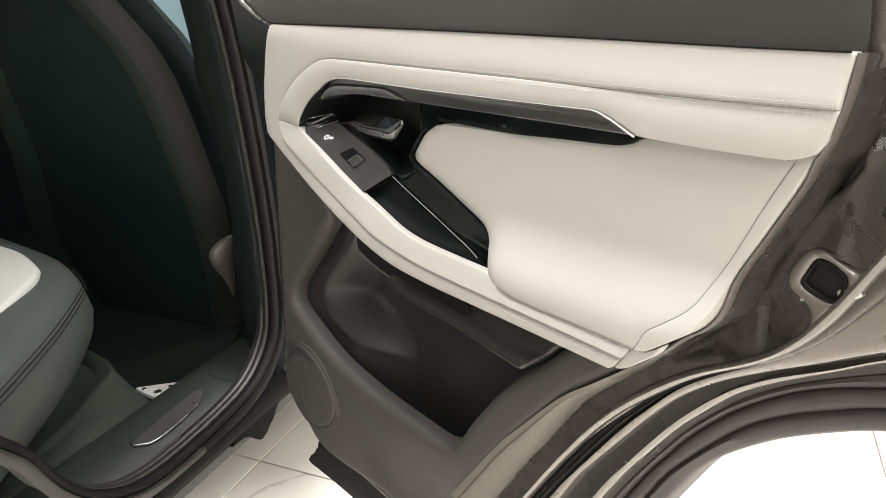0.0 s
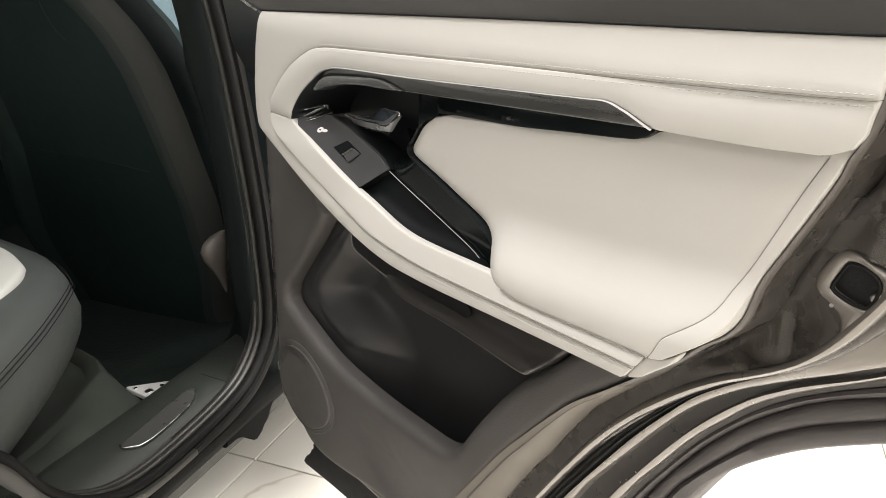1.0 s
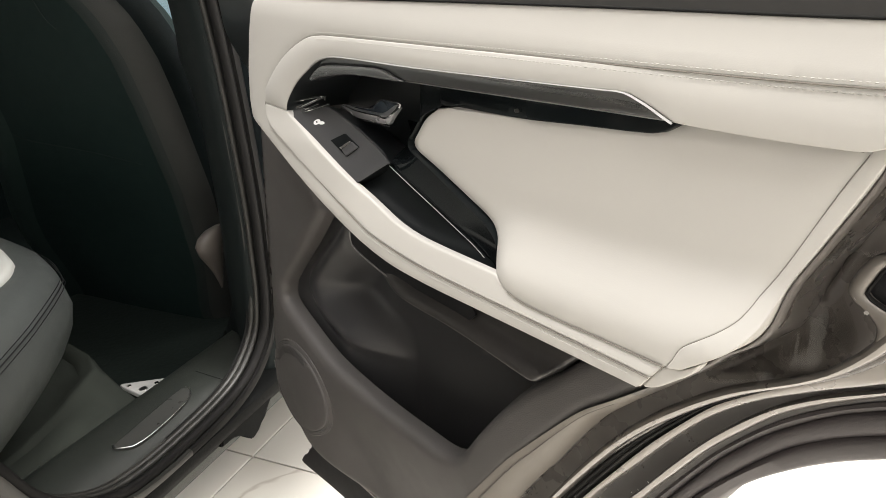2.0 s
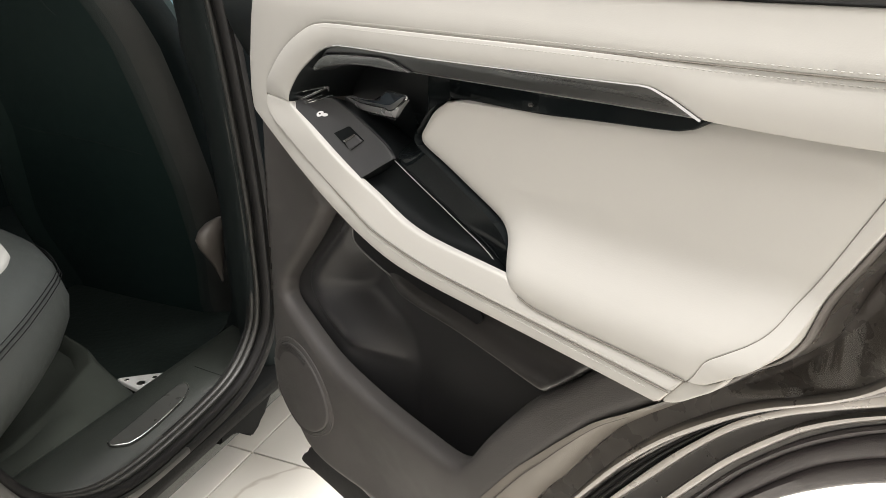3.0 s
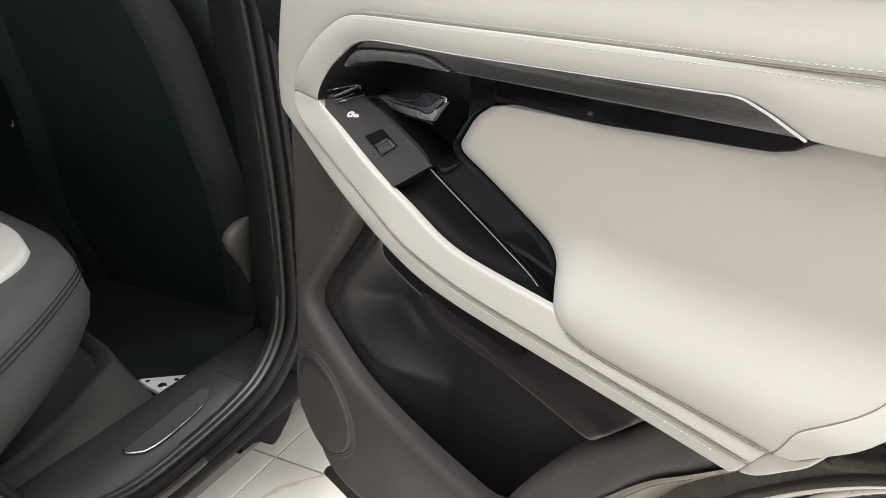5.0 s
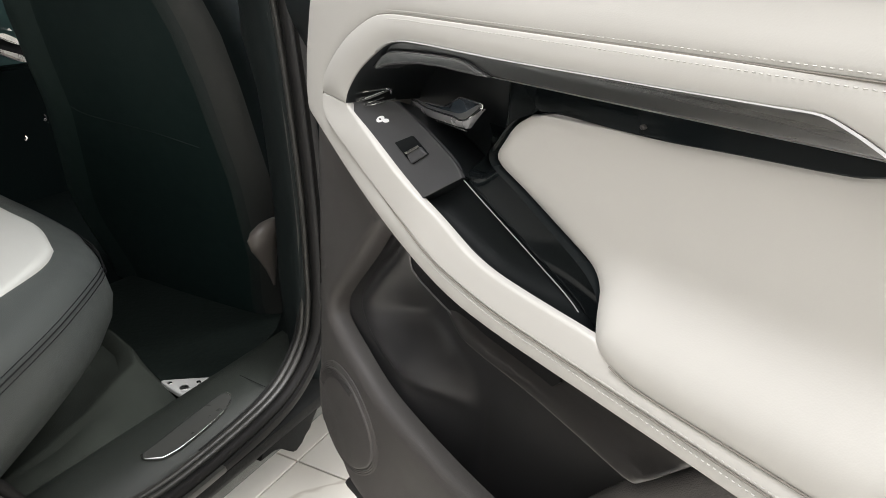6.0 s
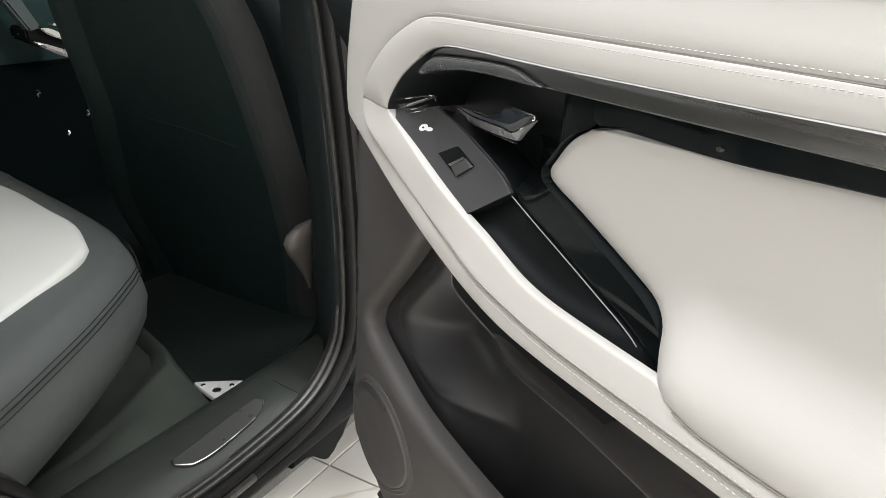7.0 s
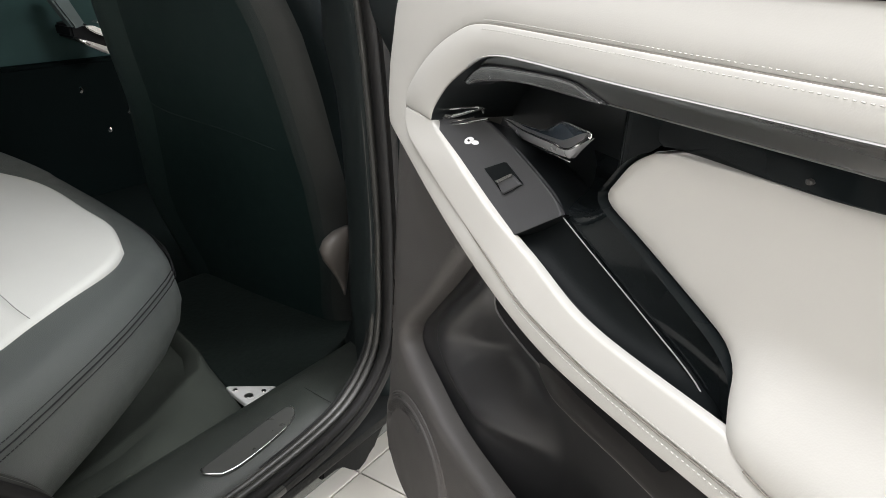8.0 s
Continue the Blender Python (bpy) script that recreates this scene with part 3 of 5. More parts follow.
for off, zz in ((0.0040, 0.6868),):
    part("seat_stitching", tube(resample(seat_line(off, zz, 0.14), 0.015), 0.0011, 6, True, up=(0, 0, 1)), BLACK_PLASTIC, rear_seat, "dark stitched seam")
for off, zz in ((0.0022, 0.6945), (0.0062, 0.6795)):
    q = resample(seat_line(off, zz, 0.14), 0.0065)
    v, f = [], []
    for k in range(len(q)):
        if q[k][0] < -1.0 or q[k][1] < -0.5:
            continue
        p0, p1 = np.array(q[k]), np.array(q[(k + 1) % len(q)])
        tv, _, tf = tube([p0, p0 + (p1 - p0) * 0.62], 0.0009, 5, up=(0, 0, 1))
        f += [tuple(i + len(v) for i in c) for c in tf]
        v += tv
    part("seat_thread", (v, [], f), BLACK_PLASTIC, rear_seat, "dark thread stitches", kind="stuff")
ins = [(0.085, -1.55), (0.102, -1.10), (0.120, -0.97), (0.116, -0.87), (0.090, -0.74), (0.070, -0.64), (0.024, -0.548), (0.010, -0.530), (-0.02, -0.505), (-0.071, -0.478), (-0.197, -0.422), (-0.28, -0.385), (-0.45, -0.34), (-0.55, -0.40), (-0.55, -1.55)]
ins_line = spline([(b, a) for a, b in ins], 6)


def seat_top(x, z):
    # the ivory panel dips at its cross seam
    return -(0.7375 + 0.006 * sstep((0.16 - np.abs(z - 0.0)) / 0.2))


part("seat_insert", panel(ins_line, seat_top, r=0.012, back=0.01, step=0.012, place=lambda x, o, z: (x, z, -o)), IVORY_SEAT, rear_seat, "ivory leather seat panel")
part("cross_seam", tube([(b, a, 0.7425) for b, a in spline([(-0.75, -0.150), (-0.60, -0.175), (-0.517, -0.186), (-0.462, -0.195), (-0.424, -0.199)], 6, False)], 0.0006, 6, up=(0, 0, 1)), SEAM_GREY, rear_seat, "fine cross seam")

# ---- front seat ----
front_seat = thing("front_seat", CAR, "black leather front seat seen from behind", "seat")


def back_a(z):
    return 0.42 - 0.34 * (z - 0.70)


def back_ring(z, inset=0.0):
    a = back_a(z)
    wr = np.interp(z, [0.42, 0.55, 0.75, 0.95, 1.05, 1.12, 1.2, 1.35], [-0.50, -0.465, -0.445, -0.452, -0.462, -0.485, -0.543, -0.66]) - inset
    wl = np.interp(z, [0.42, 0.55, 0.62, 0.75, 0.85, 0.95, 1.06, 1.2, 1.35], [-1.09, -1.12, -1.115, -1.075, -1.045, -1.038, -1.025, -0.985, -0.90]) + inset
    mid = (wr + wl) / 2
    pts = [(wl, a + 0.075), (wl + 0.045, a + 0.006), (wl + 0.165, a + 0.004), (mid, a - 0.002), (wr - 0.095, a + 0.0), (wr - 0.05, a + 0.012),
           (wr - 0.012, a + 0.045), (wr, a + 0.09), (wr - 0.022, a + 0.165), (wr - 0.06, a + 0.19), (mid, a + 0.14), (wl + 0.06, a + 0.19), (wl + 0.01, a + 0.17)]
    return [(b, y, z) for b, y in spline(pts, 4)]


rings_b = [back_ring(z, 0.03 if z > 1.34 else 0) for z in np.linspace(0.36, 1.36, 36)]
# the backrest's light and shade come from differently toned strips
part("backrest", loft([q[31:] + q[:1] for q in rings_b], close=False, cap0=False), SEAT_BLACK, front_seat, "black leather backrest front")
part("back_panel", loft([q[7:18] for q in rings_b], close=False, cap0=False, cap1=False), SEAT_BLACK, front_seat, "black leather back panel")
part("inner_bolster", loft([q[:8] for q in rings_b], close=False, cap0=False, cap1=False), SEAT_EDGE, front_seat, "black leather inner bolster, coloured lighter for light on it")
part("bolster_blend", loft([q[17:21] for q in rings_b], close=False, cap0=False, cap1=False), SEAT_MID, front_seat, "strip of backrest leather in a tone between lit and unlit")
part("side_bolster", loft([q[20:26] for q in rings_b], close=False, cap0=False, cap1=False), BOLSTER, front_seat, "black leather side bolster, coloured lighter for light on it")
part("backrest_side", loft([q[25:32] for q in rings_b], close=False, cap0=False, cap1=False), SEAT_SHADE, front_seat, "side of the backrest, coloured near black for shade")
for seam_pts, sink in (([(-0.661, 1.20), (-0.660, 1.157), (-0.650, 1.120), (-0.634, 1.102)], 0.0045), ([(-0.625, 1.080), (-0.598, 1.020), (-0.566, 0.972), (-0.548, 0.922), (-0.537, 0.870), (-0.536, 0.78), (-0.545, 0.66)], -0.002), ([(-0.90, 0.860), (-0.846, 0.847), (-0.69, 0.838), (-0.558, 0.822)], 0.0045)):
    part("back_seam", tube([(b, back_a(z) - sink, z) for b, z in spline(seam_pts, 8, False)], 0.0007, 6), SEAT_MID, front_seat, "fine seam")
part("seat_base", block(-0.68, 0.80, 0.46, 0.40, 0.44, 0.16, 0.05, 3), SEAT_BLACK, front_seat, "black seat base")

# ---- floor mat ----
floor_mat = thing("floor_mat", CAR, "black rubber floor mat with a silver corner badge", "floor mat")
mat_line = spline([(-0.448, 0.178), (-0.448, 0.178), (-0.455, 0.35), (-0.50, 0.55), (-0.56, 0.60), (-0.95, 0.60), (-0.98, 0.55), (-0.98, 0.30), (-0.95, 0.262), (-0.75, 0.262), (-0.54, 0.205), (-0.54, 0.205)], 6)
part("mat_sheet", panel(mat_line, -0.386, r=0.004, back=0.008, step=0.02, place=lambda x, o, z: (x, z, -o)), MAT_BLACK, floor_mat, "ribbed black rubber mat")
badge_line = spline([(-0.458, 0.249), (-0.456, 0.243), (-0.450, 0.190), (-0.453, 0.178), (-0.462, 0.176), (-0.520, 0.188), (-0.528, 0.194), (-0.522, 0.199)], 5)
badge = part("corner_badge", panel(badge_line, -0.397, r=0.003, back=0.006, step=0.008, place=lambda x, o, z: (x, z, -o)), BADGE, floor_mat, "silver corner badge")

for bx, by, br in ((-0.470, 0.196, 0.009), (-0.505, 0.194, 0.005), (-0.4605, 0.225, 0.005)):
    part("badge_stud", panel([(bx + br * math.cos(k), by + br * math.sin(k)) for k in np.linspace(0, 6.28, 14, endpoint=False)], -0.3985, r=0.0012, back=0.002, step=0.004, place=lambda x, o, z: (x, z, -o)), SATIN, floor_mat, "round metal stud")

# ---- the open rear door ----


def D(x, z, o):
    return door_place(x, o, z)


SHELL = [(-0.09, 1.175), (-0.10, 0.95), (-0.105, 0.70), (-0.08, 0.56), (0.0, 0.512), (0.36, 0.512), (0.44, 0.575), (0.497, 0.69), (0.55, 0.774), (0.615, 0.858), (0.67, 0.917), (0.753, 0.974), (0.80, 1.03), (0.835, 1.10), (0.845, 1.215)]
shell = [tuple(p) for p in spline(SHELL, 5, False)] + [(0.800, 1.213), (0.792, 1.185), (0.4, 1.178)]
opening = spline([(-0.04, 1.15), (-0.055, 0.90), (-0.055, 0.62), (0.03, 0.575), (0.32, 0.585), (0.42, 0.69), (0.50, 0.80), (0.60, 0.90), (0.70, 0.985), (0.745, 1.08), (0.755, 1.155), (0.40, 1.155)], 5)
door = part("rear_door", dpanel(shell, 0.066, r=0.006, back=0.05, step=0.02, holes=[opening]), SHADED_PAINT, car, "open bronze rear door with ivory leather and black gloss trim")
door.matrix_parent_inverse = CAR.inverted()
door.matrix_basis = DOOR


def line3(pts, o, n=8, step=0.006):
    c = resample(spline(pts, n, False), step, False)
    f = o if callable(o) else (lambda x, z: o)
    return [D(x, z, f(x, z)) for x, z in c]


BELT = [(0.046, 1.190), (0.336, 1.199), (0.569, 1.205), (0.717, 1.208), (0.790, 1.210)]
STITCH = [(0.062, 1.066), (0.063, 1.077), (0.069, 1.0875), (0.0945, 1.1115), (0.1264, 1.133), (0.168, 1.1515), (0.198, 1.1572), (0.231, 1.1590), (0.2813, 1.1605), (0.4068, 1.1640), (0.506, 1.1668), (0.629, 1.170), (0.722, 1.173), (0.787, 1.176)]
SEAM2 = [(0.062, 1.066), (0.065, 1.053), (0.080, 1.041), (0.104, 1.031), (0.166, 1.0065), (0.226, 0.985), (0.254, 0.9755), (0.281, 0.966), (0.305, 0.9605), (0.345, 0.9555), (0.386, 0.9525), (0.430, 0.952), (0.482, 0.9525), (0.529, 0.953), (0.587, 0.9535), (0.639, 0.954), (0.655, 0.954)]
RIM = [(0.020, 1.043), (0.034, 1.0345), (0.108, 1.005), (0.170, 0.982), (0.230, 0.961), (0.284, 0.946), (0.332, 0.938), (0.382, 0.936), (0.43, 0.9365), (0.49, 0.938), (0.56, 0.9395), (0.646, 0.941)]
STRIP_TOP = [(0.116, 1.0650), (0.122, 1.0785), (0.146, 1.102), (0.180, 1.123), (0.200, 1.1325), (0.227, 1.1380), (0.269, 1.1400), (0.325, 1.1412), (0.375, 1.1425), (0.441, 1.1450), (0.509, 1.1476), (0.581, 1.1508), (0.597, 1.1517), (0.607, 1.1512), (0.617, 1.1482), (0.626, 1.1450), (0.634, 1.1416), (0.645, 1.1370)]
BIN_LOW = [(0.116, 1.0650), (0.125, 1.0590), (0.165, 1.044), (0.220, 1.0222), (0.262, 1.0065), (0.281, 0.9998), (0.311, 0.9903), (0.341, 0.9825), (0.373, 0.9785), (0.41, 0.9774), (0.455, 0.9774), (0.486, 0.9775)]
ARM_TOP = [(0.486, 0.977), (0.494, 0.9725), (0.505, 0.9680), (0.517, 0.9652), (0.529, 0.9640), (0.559, 0.9641), (0.587, 0.9650), (0.620, 0.9659), (0.664, 0.9668)]
INSERT_L = [(0.486, 0.977), (0.474, 0.992), (0.468, 1.003), (0.452, 1.015), (0.415, 1.031), (0.376, 1.047), (0.347, 1.058), (0.341, 1.066), (0.348, 1.0764), (0.361, 1.0920), (0.376, 1.1020), (0.392, 1.107), (0.488, 1.1140), (0.601, 1.1243), (0.625, 1.1275), (0.640, 1.1335)]
ARM_SEAM = [(0.666, 0.9668), (0.6704, 0.9742), (0.6734, 0.9814), (0.6774, 0.988), (0.6877, 0.997), (0.6989, 1.0069), (0.7063, 1.0158), (0.7106, 1.0251), (0.7148, 1.0374), (0.7266, 1.0618), (0.7418, 1.0964), (0.7513, 1.1175), (0.7605, 1.1368)]
RIGHT = [(0.678, 0.9703), (0.693, 0.9824), (0.7065, 0.9939), (0.7151, 1.004), (0.7211, 1.0152), (0.7236, 1.0239), (0.7293, 1.046), (0.7422, 1.0736), (0.7544, 1.0995), (0.763, 1.1181), (0.7702, 1.1353)]
SEAMLINE = [(0.648, 1.137), (0.678, 1.137), (0.722, 1.138), (0.760, 1.140), (0.779, 1.143)]


def shifted(pts, d):
    c = np.array(pts, float)
    t = np.gradient(c, axis=0)
    t /= np.linalg.norm(t, axis=1)[:, None]
    return [tuple(q) for q in c + np.stack([-t[:, 1], t[:, 0]], 1) * d]


def run(pts, n=6):
    return [tuple(p) for p in spline(pts, n, False)]


def evenly(pts, n=70):
    c = spline(pts, 10, False)
    d = np.r_[0, np.cumsum(np.linalg.norm(np.diff(c, axis=0), axis=1))]
    u = np.linspace(0, d[-1], n)
    return np.stack([np.interp(u, d, c[:, 0]), np.interp(u, d, c[:, 1])], 1)


# ivory pieces; neighbours stand a hair apart, so that each seam is a groove
upper = run(BELT) + [(0.788, 1.192)] + run(STITCH)[::-1] + run(SEAM2)[1:] + [(0.646, 0.941)] + run(RIM)[::-1][1:] + [(0.016, 1.065), (0.018, 1.100), (0.028, 1.148), (0.040, 1.183)]


def pillow(loop, base, h, w):
    """A depth that swells by h away from the piece's own edge."""
    lp = resample(np.array(loop, float), 0.006)
    f = base if callable(base) else (lambda x, z: base)
    return lambda x, z: f(x, z) - h * (1 - np.exp(-edge_distance(np.stack([x, z], 1), [lp]) / w))


def upper_depth(x, z):
    low = sstep((1.05 - z) / 0.08)
    return 0.003 - 0.007 * low + 0.004 * sstep((z - 1.17) / 0.03)


part("upper_trim", dpanel(upper, pillow(upper, upper_depth, 0.001, 0.003), r=0.0011, back=0.008, step=0.008), IVORY, door, "ivory leather upper trim")
middle = run(STITCH) + [(0.785, 1.166), (0.7835, 1.155), (0.778, 1.1470), (0.769, 1.1425)] + run(SEAMLINE[:4])[::-1] + run(STRIP_TOP)[::-1]
part("middle_trim", dpanel(middle, pillow(middle, lambda x, z: 0.001 + 0.004 * sstep((x - 0.50) / 0.28), 0.0032, 0.010), r=0.0011, back=0.008, step=0.007), IVORY, door, "padded ivory leather trim")
rim = run(SEAM2) + run(ARM_TOP)[::-1] + run(BIN_LOW)[::-1][1:]


def rim_depth(x, z):
    sx, sz = np.array(SEAM2[2:]).T
    return -0.0048 + 0.003 * sstep((z - 1.03) / 0.03) + (0.10 + 0.14 * sstep((x - 0.22) / 0.08)) * np.clip(z - np.interp(x, sx, sz), 0, 0.04)


part("armrest_rim", dpanel(rim, pillow(rim, rim_depth, 0.0003, 0.004), r=0.0022, back=0.005, step=0.006), IVORY, door, "ivory leather armrest rim")


def insert_depth(x, z):
    # the panel leans back downwards, then swells out into the armrest
    top = np.interp(x, [0.46, 0.52, 0.58, 0.66, 0.74], [1.034, 1.034, 1.036, 1.042, 1.050])
    out = sstep((top + 0.002 - z) / 0.060) * sstep((x - 0.445) / 0.055)
    return 0.0180 + 0.055 * np.clip(1.115 - z, 0, 0.10) - 0.0255 * out


insert = run(INSERT_L) + [(0.648, 1.1345)] + run(SEAMLINE)[:-6] + run(ARM_SEAM)[::-1] + run(ARM_TOP)[::-1]
part("insert_panel", dpanel(insert, pillow(insert, insert_depth, 0.0016, 0.004), r=0.0010, back=0.03, step=0.008), IVORY, door, "ivory leather insert that swells into the armrest")
edge = run(ARM_SEAM) + [(0.768, 1.156), (0.780, 1.154)] + run(RIGHT)[::-1]
part("insert_edging", dpanel(edge, pillow(edge, lambda x, z: insert_depth(x, z) - 0.0015, 0.0006, 0.004), r=0.0010, back=0.032, step=0.006), IVORY, door, "ivory leather edging")
cap = [(0.647, 0.942), (0.652, 0.9425), (0.660, 0.9467), (0.672, 0.9570), (0.684, 0.9680), (0.690, 0.9785), (0.684, 0.9735), (0.675, 0.9680), (0.666, 0.9665), (0.660, 0.9620), (0.654, 0.9535)]
part("rim_end_cap", dpanel(spline(cap, 4), 0.0005, r=0.0015, back=0.008, step=0.005), IVORY, door, "ivory leather end cap")


def stitches(pts, o, gap=0.0042, length=0.0024, rad=0.00042):
    c = resample(spline(pts, 10, False), gap, False)
    verts, faces = [], []
    for i in range(len(c) - 1):
        t = (c[i + 1] - c[i]) / np.linalg.norm(c[i + 1] - c[i])
        a, b = c[i], c[i] + t * length
        n = np.array([-t[1], t[0]]) * rad
        k = len(verts)
        for q, dy in ((a - n, 0), (a + n, 0), (b + n, 0), (b - n, 0)):
            verts.append(D(q[0], q[1], o(q[0], q[1]) - 0.0002))
        m = (a + b) / 2
        for q in (a + t * 0.0006, b - t * 0.0006):
            verts.append(D(q[0], q[1], o(m[0], m[1]) - 0.0007))
        faces += [(k, k + 1, k + 4), (k + 1, k + 2, k + 5, k + 4), (k + 2, k + 3, k + 5), (k + 3, k, k + 4, k + 5)]
    return verts, [], faces


STITCH_ROWS = (("upper_stitching", shifted(STITCH[6:], 0.0032), lambda x, z: 0.0016), ("middle_stitching", shifted(STITCH[6:], -0.0034), lambda x, z: -0.0006 + 0.004 * float(sstep((x - 0.50) / 0.28))),
               ("rim_upper_stitching", shifted(SEAM2[7:-1], 0.0034), lambda x, z: float(rim_depth(x, z)) - 0.0010), ("rim_stitching", shifted(SEAM2[7:-1], -0.0040), lambda x, z: float(upper_depth(x, z)) - 0.0012))
for row_name, row, row_o in STITCH_ROWS:
    part(row_name, stitches(row, row_o), THREAD, door, "ivory thread stitching", kind="stuff")

# thin brown lines that draw the shade in the leather seams
for pts, o_line, rad in ((STITCH, 0.0022, 0.0006), (SEAM2, lambda x, z: float(upper_depth(x, z)) - 0.0010, 0.0006), (ARM_TOP[2:], -0.0030, 0.0006), (ARM_SEAM, lambda x, z: float(insert_depth(x, z)) - 0.0004, 0.0005), (SEAMLINE[:4], 0.010, 0.0009), ([(0.646, 0.941), (0.6545, 0.9535), (0.663, 0.9655)], -0.0010, 0.0006)):
    part("seam_line", tube(line3(pts, o_line), rad, 6), SEAM_TONE, door, "narrow brown line for the seam's shade")

# black gloss recess behind strip, handle and bin
recess = run([(p[0] - 0.012, p[1] + 0.008) for p in STRIP_TOP]) + [(0.625, 1.128)] + [(0.52, 1.09), (0.44, 1.06), (0.50, 1.02), (0.505, 0.96), (0.38, 0.950), (0.28, 0.970), (0.09, 1.03)]
part("recess_shell", dpanel(recess, lambda x, z: 0.085 - 0.045 * sstep((x - 0.33) / 0.12), r=0, back=0.01, step=0.012), DARK_GLOSS, door, "glossy black recess")


def inner_wall(name, pts, o0, o1, mat, label, inset=0.0015, flare=0.0):
    c = np.array(run(pts, 8))
    t = np.gradient(c, axis=0)
    t /= np.maximum(np.linalg.norm(t, axis=1), 1e-9)[:, None]
    n = np.stack([-t[:, 1], t[:, 0]], 1)
    rows = []
    for k in range(6):
        f = k / 5
        q = c + n * (inset + flare * f)
        rows.append([D(x, z, o0 + (o1 - o0) * f) for x, z in q])
    part(name, loft(rows, close=False, cap0=False, cap1=False), mat, door, label)


inner_wall("recess_top_wall", STRIP_TOP[:9], 0.001, 0.09, DARK_GLOSS, "piano black recess wall", -0.0012)
inner_wall("insert_side_wall", INSERT_L[:12], 0.014, 0.06, GLOSS, "piano black wall beside the insert", 0.0012)

# trim strip: a brushed face over a piano black band, and a grip lip above the handle
LIP_TOP = [(0.152, 1.106), (0.182, 1.121), (0.208, 1.1275), (0.276, 1.1335), (0.312, 1.1345), (0.330, 1.130), (0.345, 1.126)]
LOWER = [(0.345, 1.1262), (0.405, 1.1282), (0.480, 1.1308), (0.552, 1.1334), (0.600, 1.1350), (0.641, 1.1364)]
strip = run(STRIP_TOP[2:]) + run(LOWER)[::-1] + run(LIP_TOP)[::-1]
part("trim_strip", dpanel(strip, lambda x, z: 0.003 + 0.45 * np.clip(1.139 + 0.022 * (x - 0.3) - z, 0, 0.02), r=0.002, back=0.014, step=0.006), STRIP, door, "brushed dark metal trim strip")
grip = run(LIP_TOP) + run([(0.327, 1.1245), (0.300, 1.1235), (0.266, 1.1225), (0.228, 1.119), (0.180, 1.110), (0.160, 1.104)])
part("grip_lip", dpanel(grip, lambda x, z: 0.001 + 0.45 * np.clip(1.136 - 0.06 * np.abs(x - 0.30) - z, 0, 0.02), r=0.0025, back=0.022, step=0.005), LIP, door, "brushed metal grip lip")
def edge_run(pts, near, far, o, width):
    # a bevel whose width grows along its run
    c = evenly(pts, 120)
    t = np.gradient(c, axis=0)
    t /= np.linalg.norm(t, axis=1)[:, None]
    n = np.stack([-t[:, 1], t[:, 0]], 1)
    w = np.interp(np.linspace(0, 1, 120), *width)[:, None]
    return loft([[D(x, z, o + dd) for x, z in c + n * (near + (far - near) * f * w)] for f, dd in ((0.0, 0.0016), (0.15, -0.0002), (0.5, -0.0012), (0.85, -0.0006), (1.0, 0.0016))], close=False, cap0=False, cap1=False)


part("strip_edge", edge_run(STRIP_TOP[3:], 0.0004, -0.0020, -0.0006, ((0, 0.25, 0.60, 0.80, 0.90, 1.0), (0.45, 0.45, 0.26, 0.26, 0.36, 0.36))), EDGE_LINE, door, "chrome edge of the strip, highlight put into its colour")
part("strip_lower_edge", edge_run(LOWER, -0.0002, 0.0014, 0.0082, ((0, 0.4, 1.0), (0.35, 0.6, 1.0))), CHROME_SATIN, door, "thin bright lower edge")
lip = run(LOWER) + [(0.6435, 1.1358), (0.640, 1.1330), (0.632, 1.1278), (0.621, 1.1247)] + run([(0.601, 1.1228), (0.553, 1.1192), (0.503, 1.1150), (0.433, 1.1102)]) + [(0.396, 1.1075), (0.368, 1.104), (0.352, 1.122)]
part("strip_base", dpanel(lip, lambda x, z: 0.0125 + 0.021 * sstep((0.52 - x) / 0.17), r=0.0015, back=0.02, step=0.006), GLOSS, door, "piano black band")
part("sensor_dot", dpanel([(0.490 + 0.0022 * math.cos(k), 1.1205 + 0.0016 * math.sin(k)) for k in np.linspace(0, 6.28, 10, endpoint=False)], 0.0110, r=0.0006, back=0.002, step=0.003), CHAR_SMOOTH, door, "small round sensor")

# switch plate, bin and the gloss wall beside them
PLATE_R = [(0.172, 1.0752), (0.205, 1.0655), (0.240, 1.0535), (0.268, 1.0430), (0.2915, 1.0325)]
BIN_R = [(0.284, 1.0325), (0.305, 1.0245), (0.330, 1.0155), (0.370, 1.0015), (0.400, 0.9908), (0.418, 0.9855), (0.431, 0.9815), (0.4425, 0.9772), (0.451, 0.9722)]


def bin_edge_o(x):
    return 0.0262 - 0.0062 * sstep((x - 0.39) / 0.10)


def plate_o(x, z):
    """The plate tilts away from the armrest's rim."""
    return 0.0058 + 0.56 * np.clip(z - (1.060 - 0.40 * (x - 0.128)), -0.01, 0.06)


FOLD = np.array([(0.2565, 1.0050), (0.2735, 1.0175), (0.2915, 1.0325)])     # where the plate breaks off into the bin


def plate_full(x, z):
    # flares up a little towards the slanted fold
    u, f0 = FOLD[2] - FOLD[0], FOLD[0]
    u = u / np.linalg.norm(u)
    away = (x - f0[0]) * u[1] - (z - f0[1]) * u[0]
    return plate_o(x, z) - 0.0040 * np.clip((away + 0.024) / 0.024, 0, 1.2) ** 2 * sstep((x - 0.252) / 0.03)


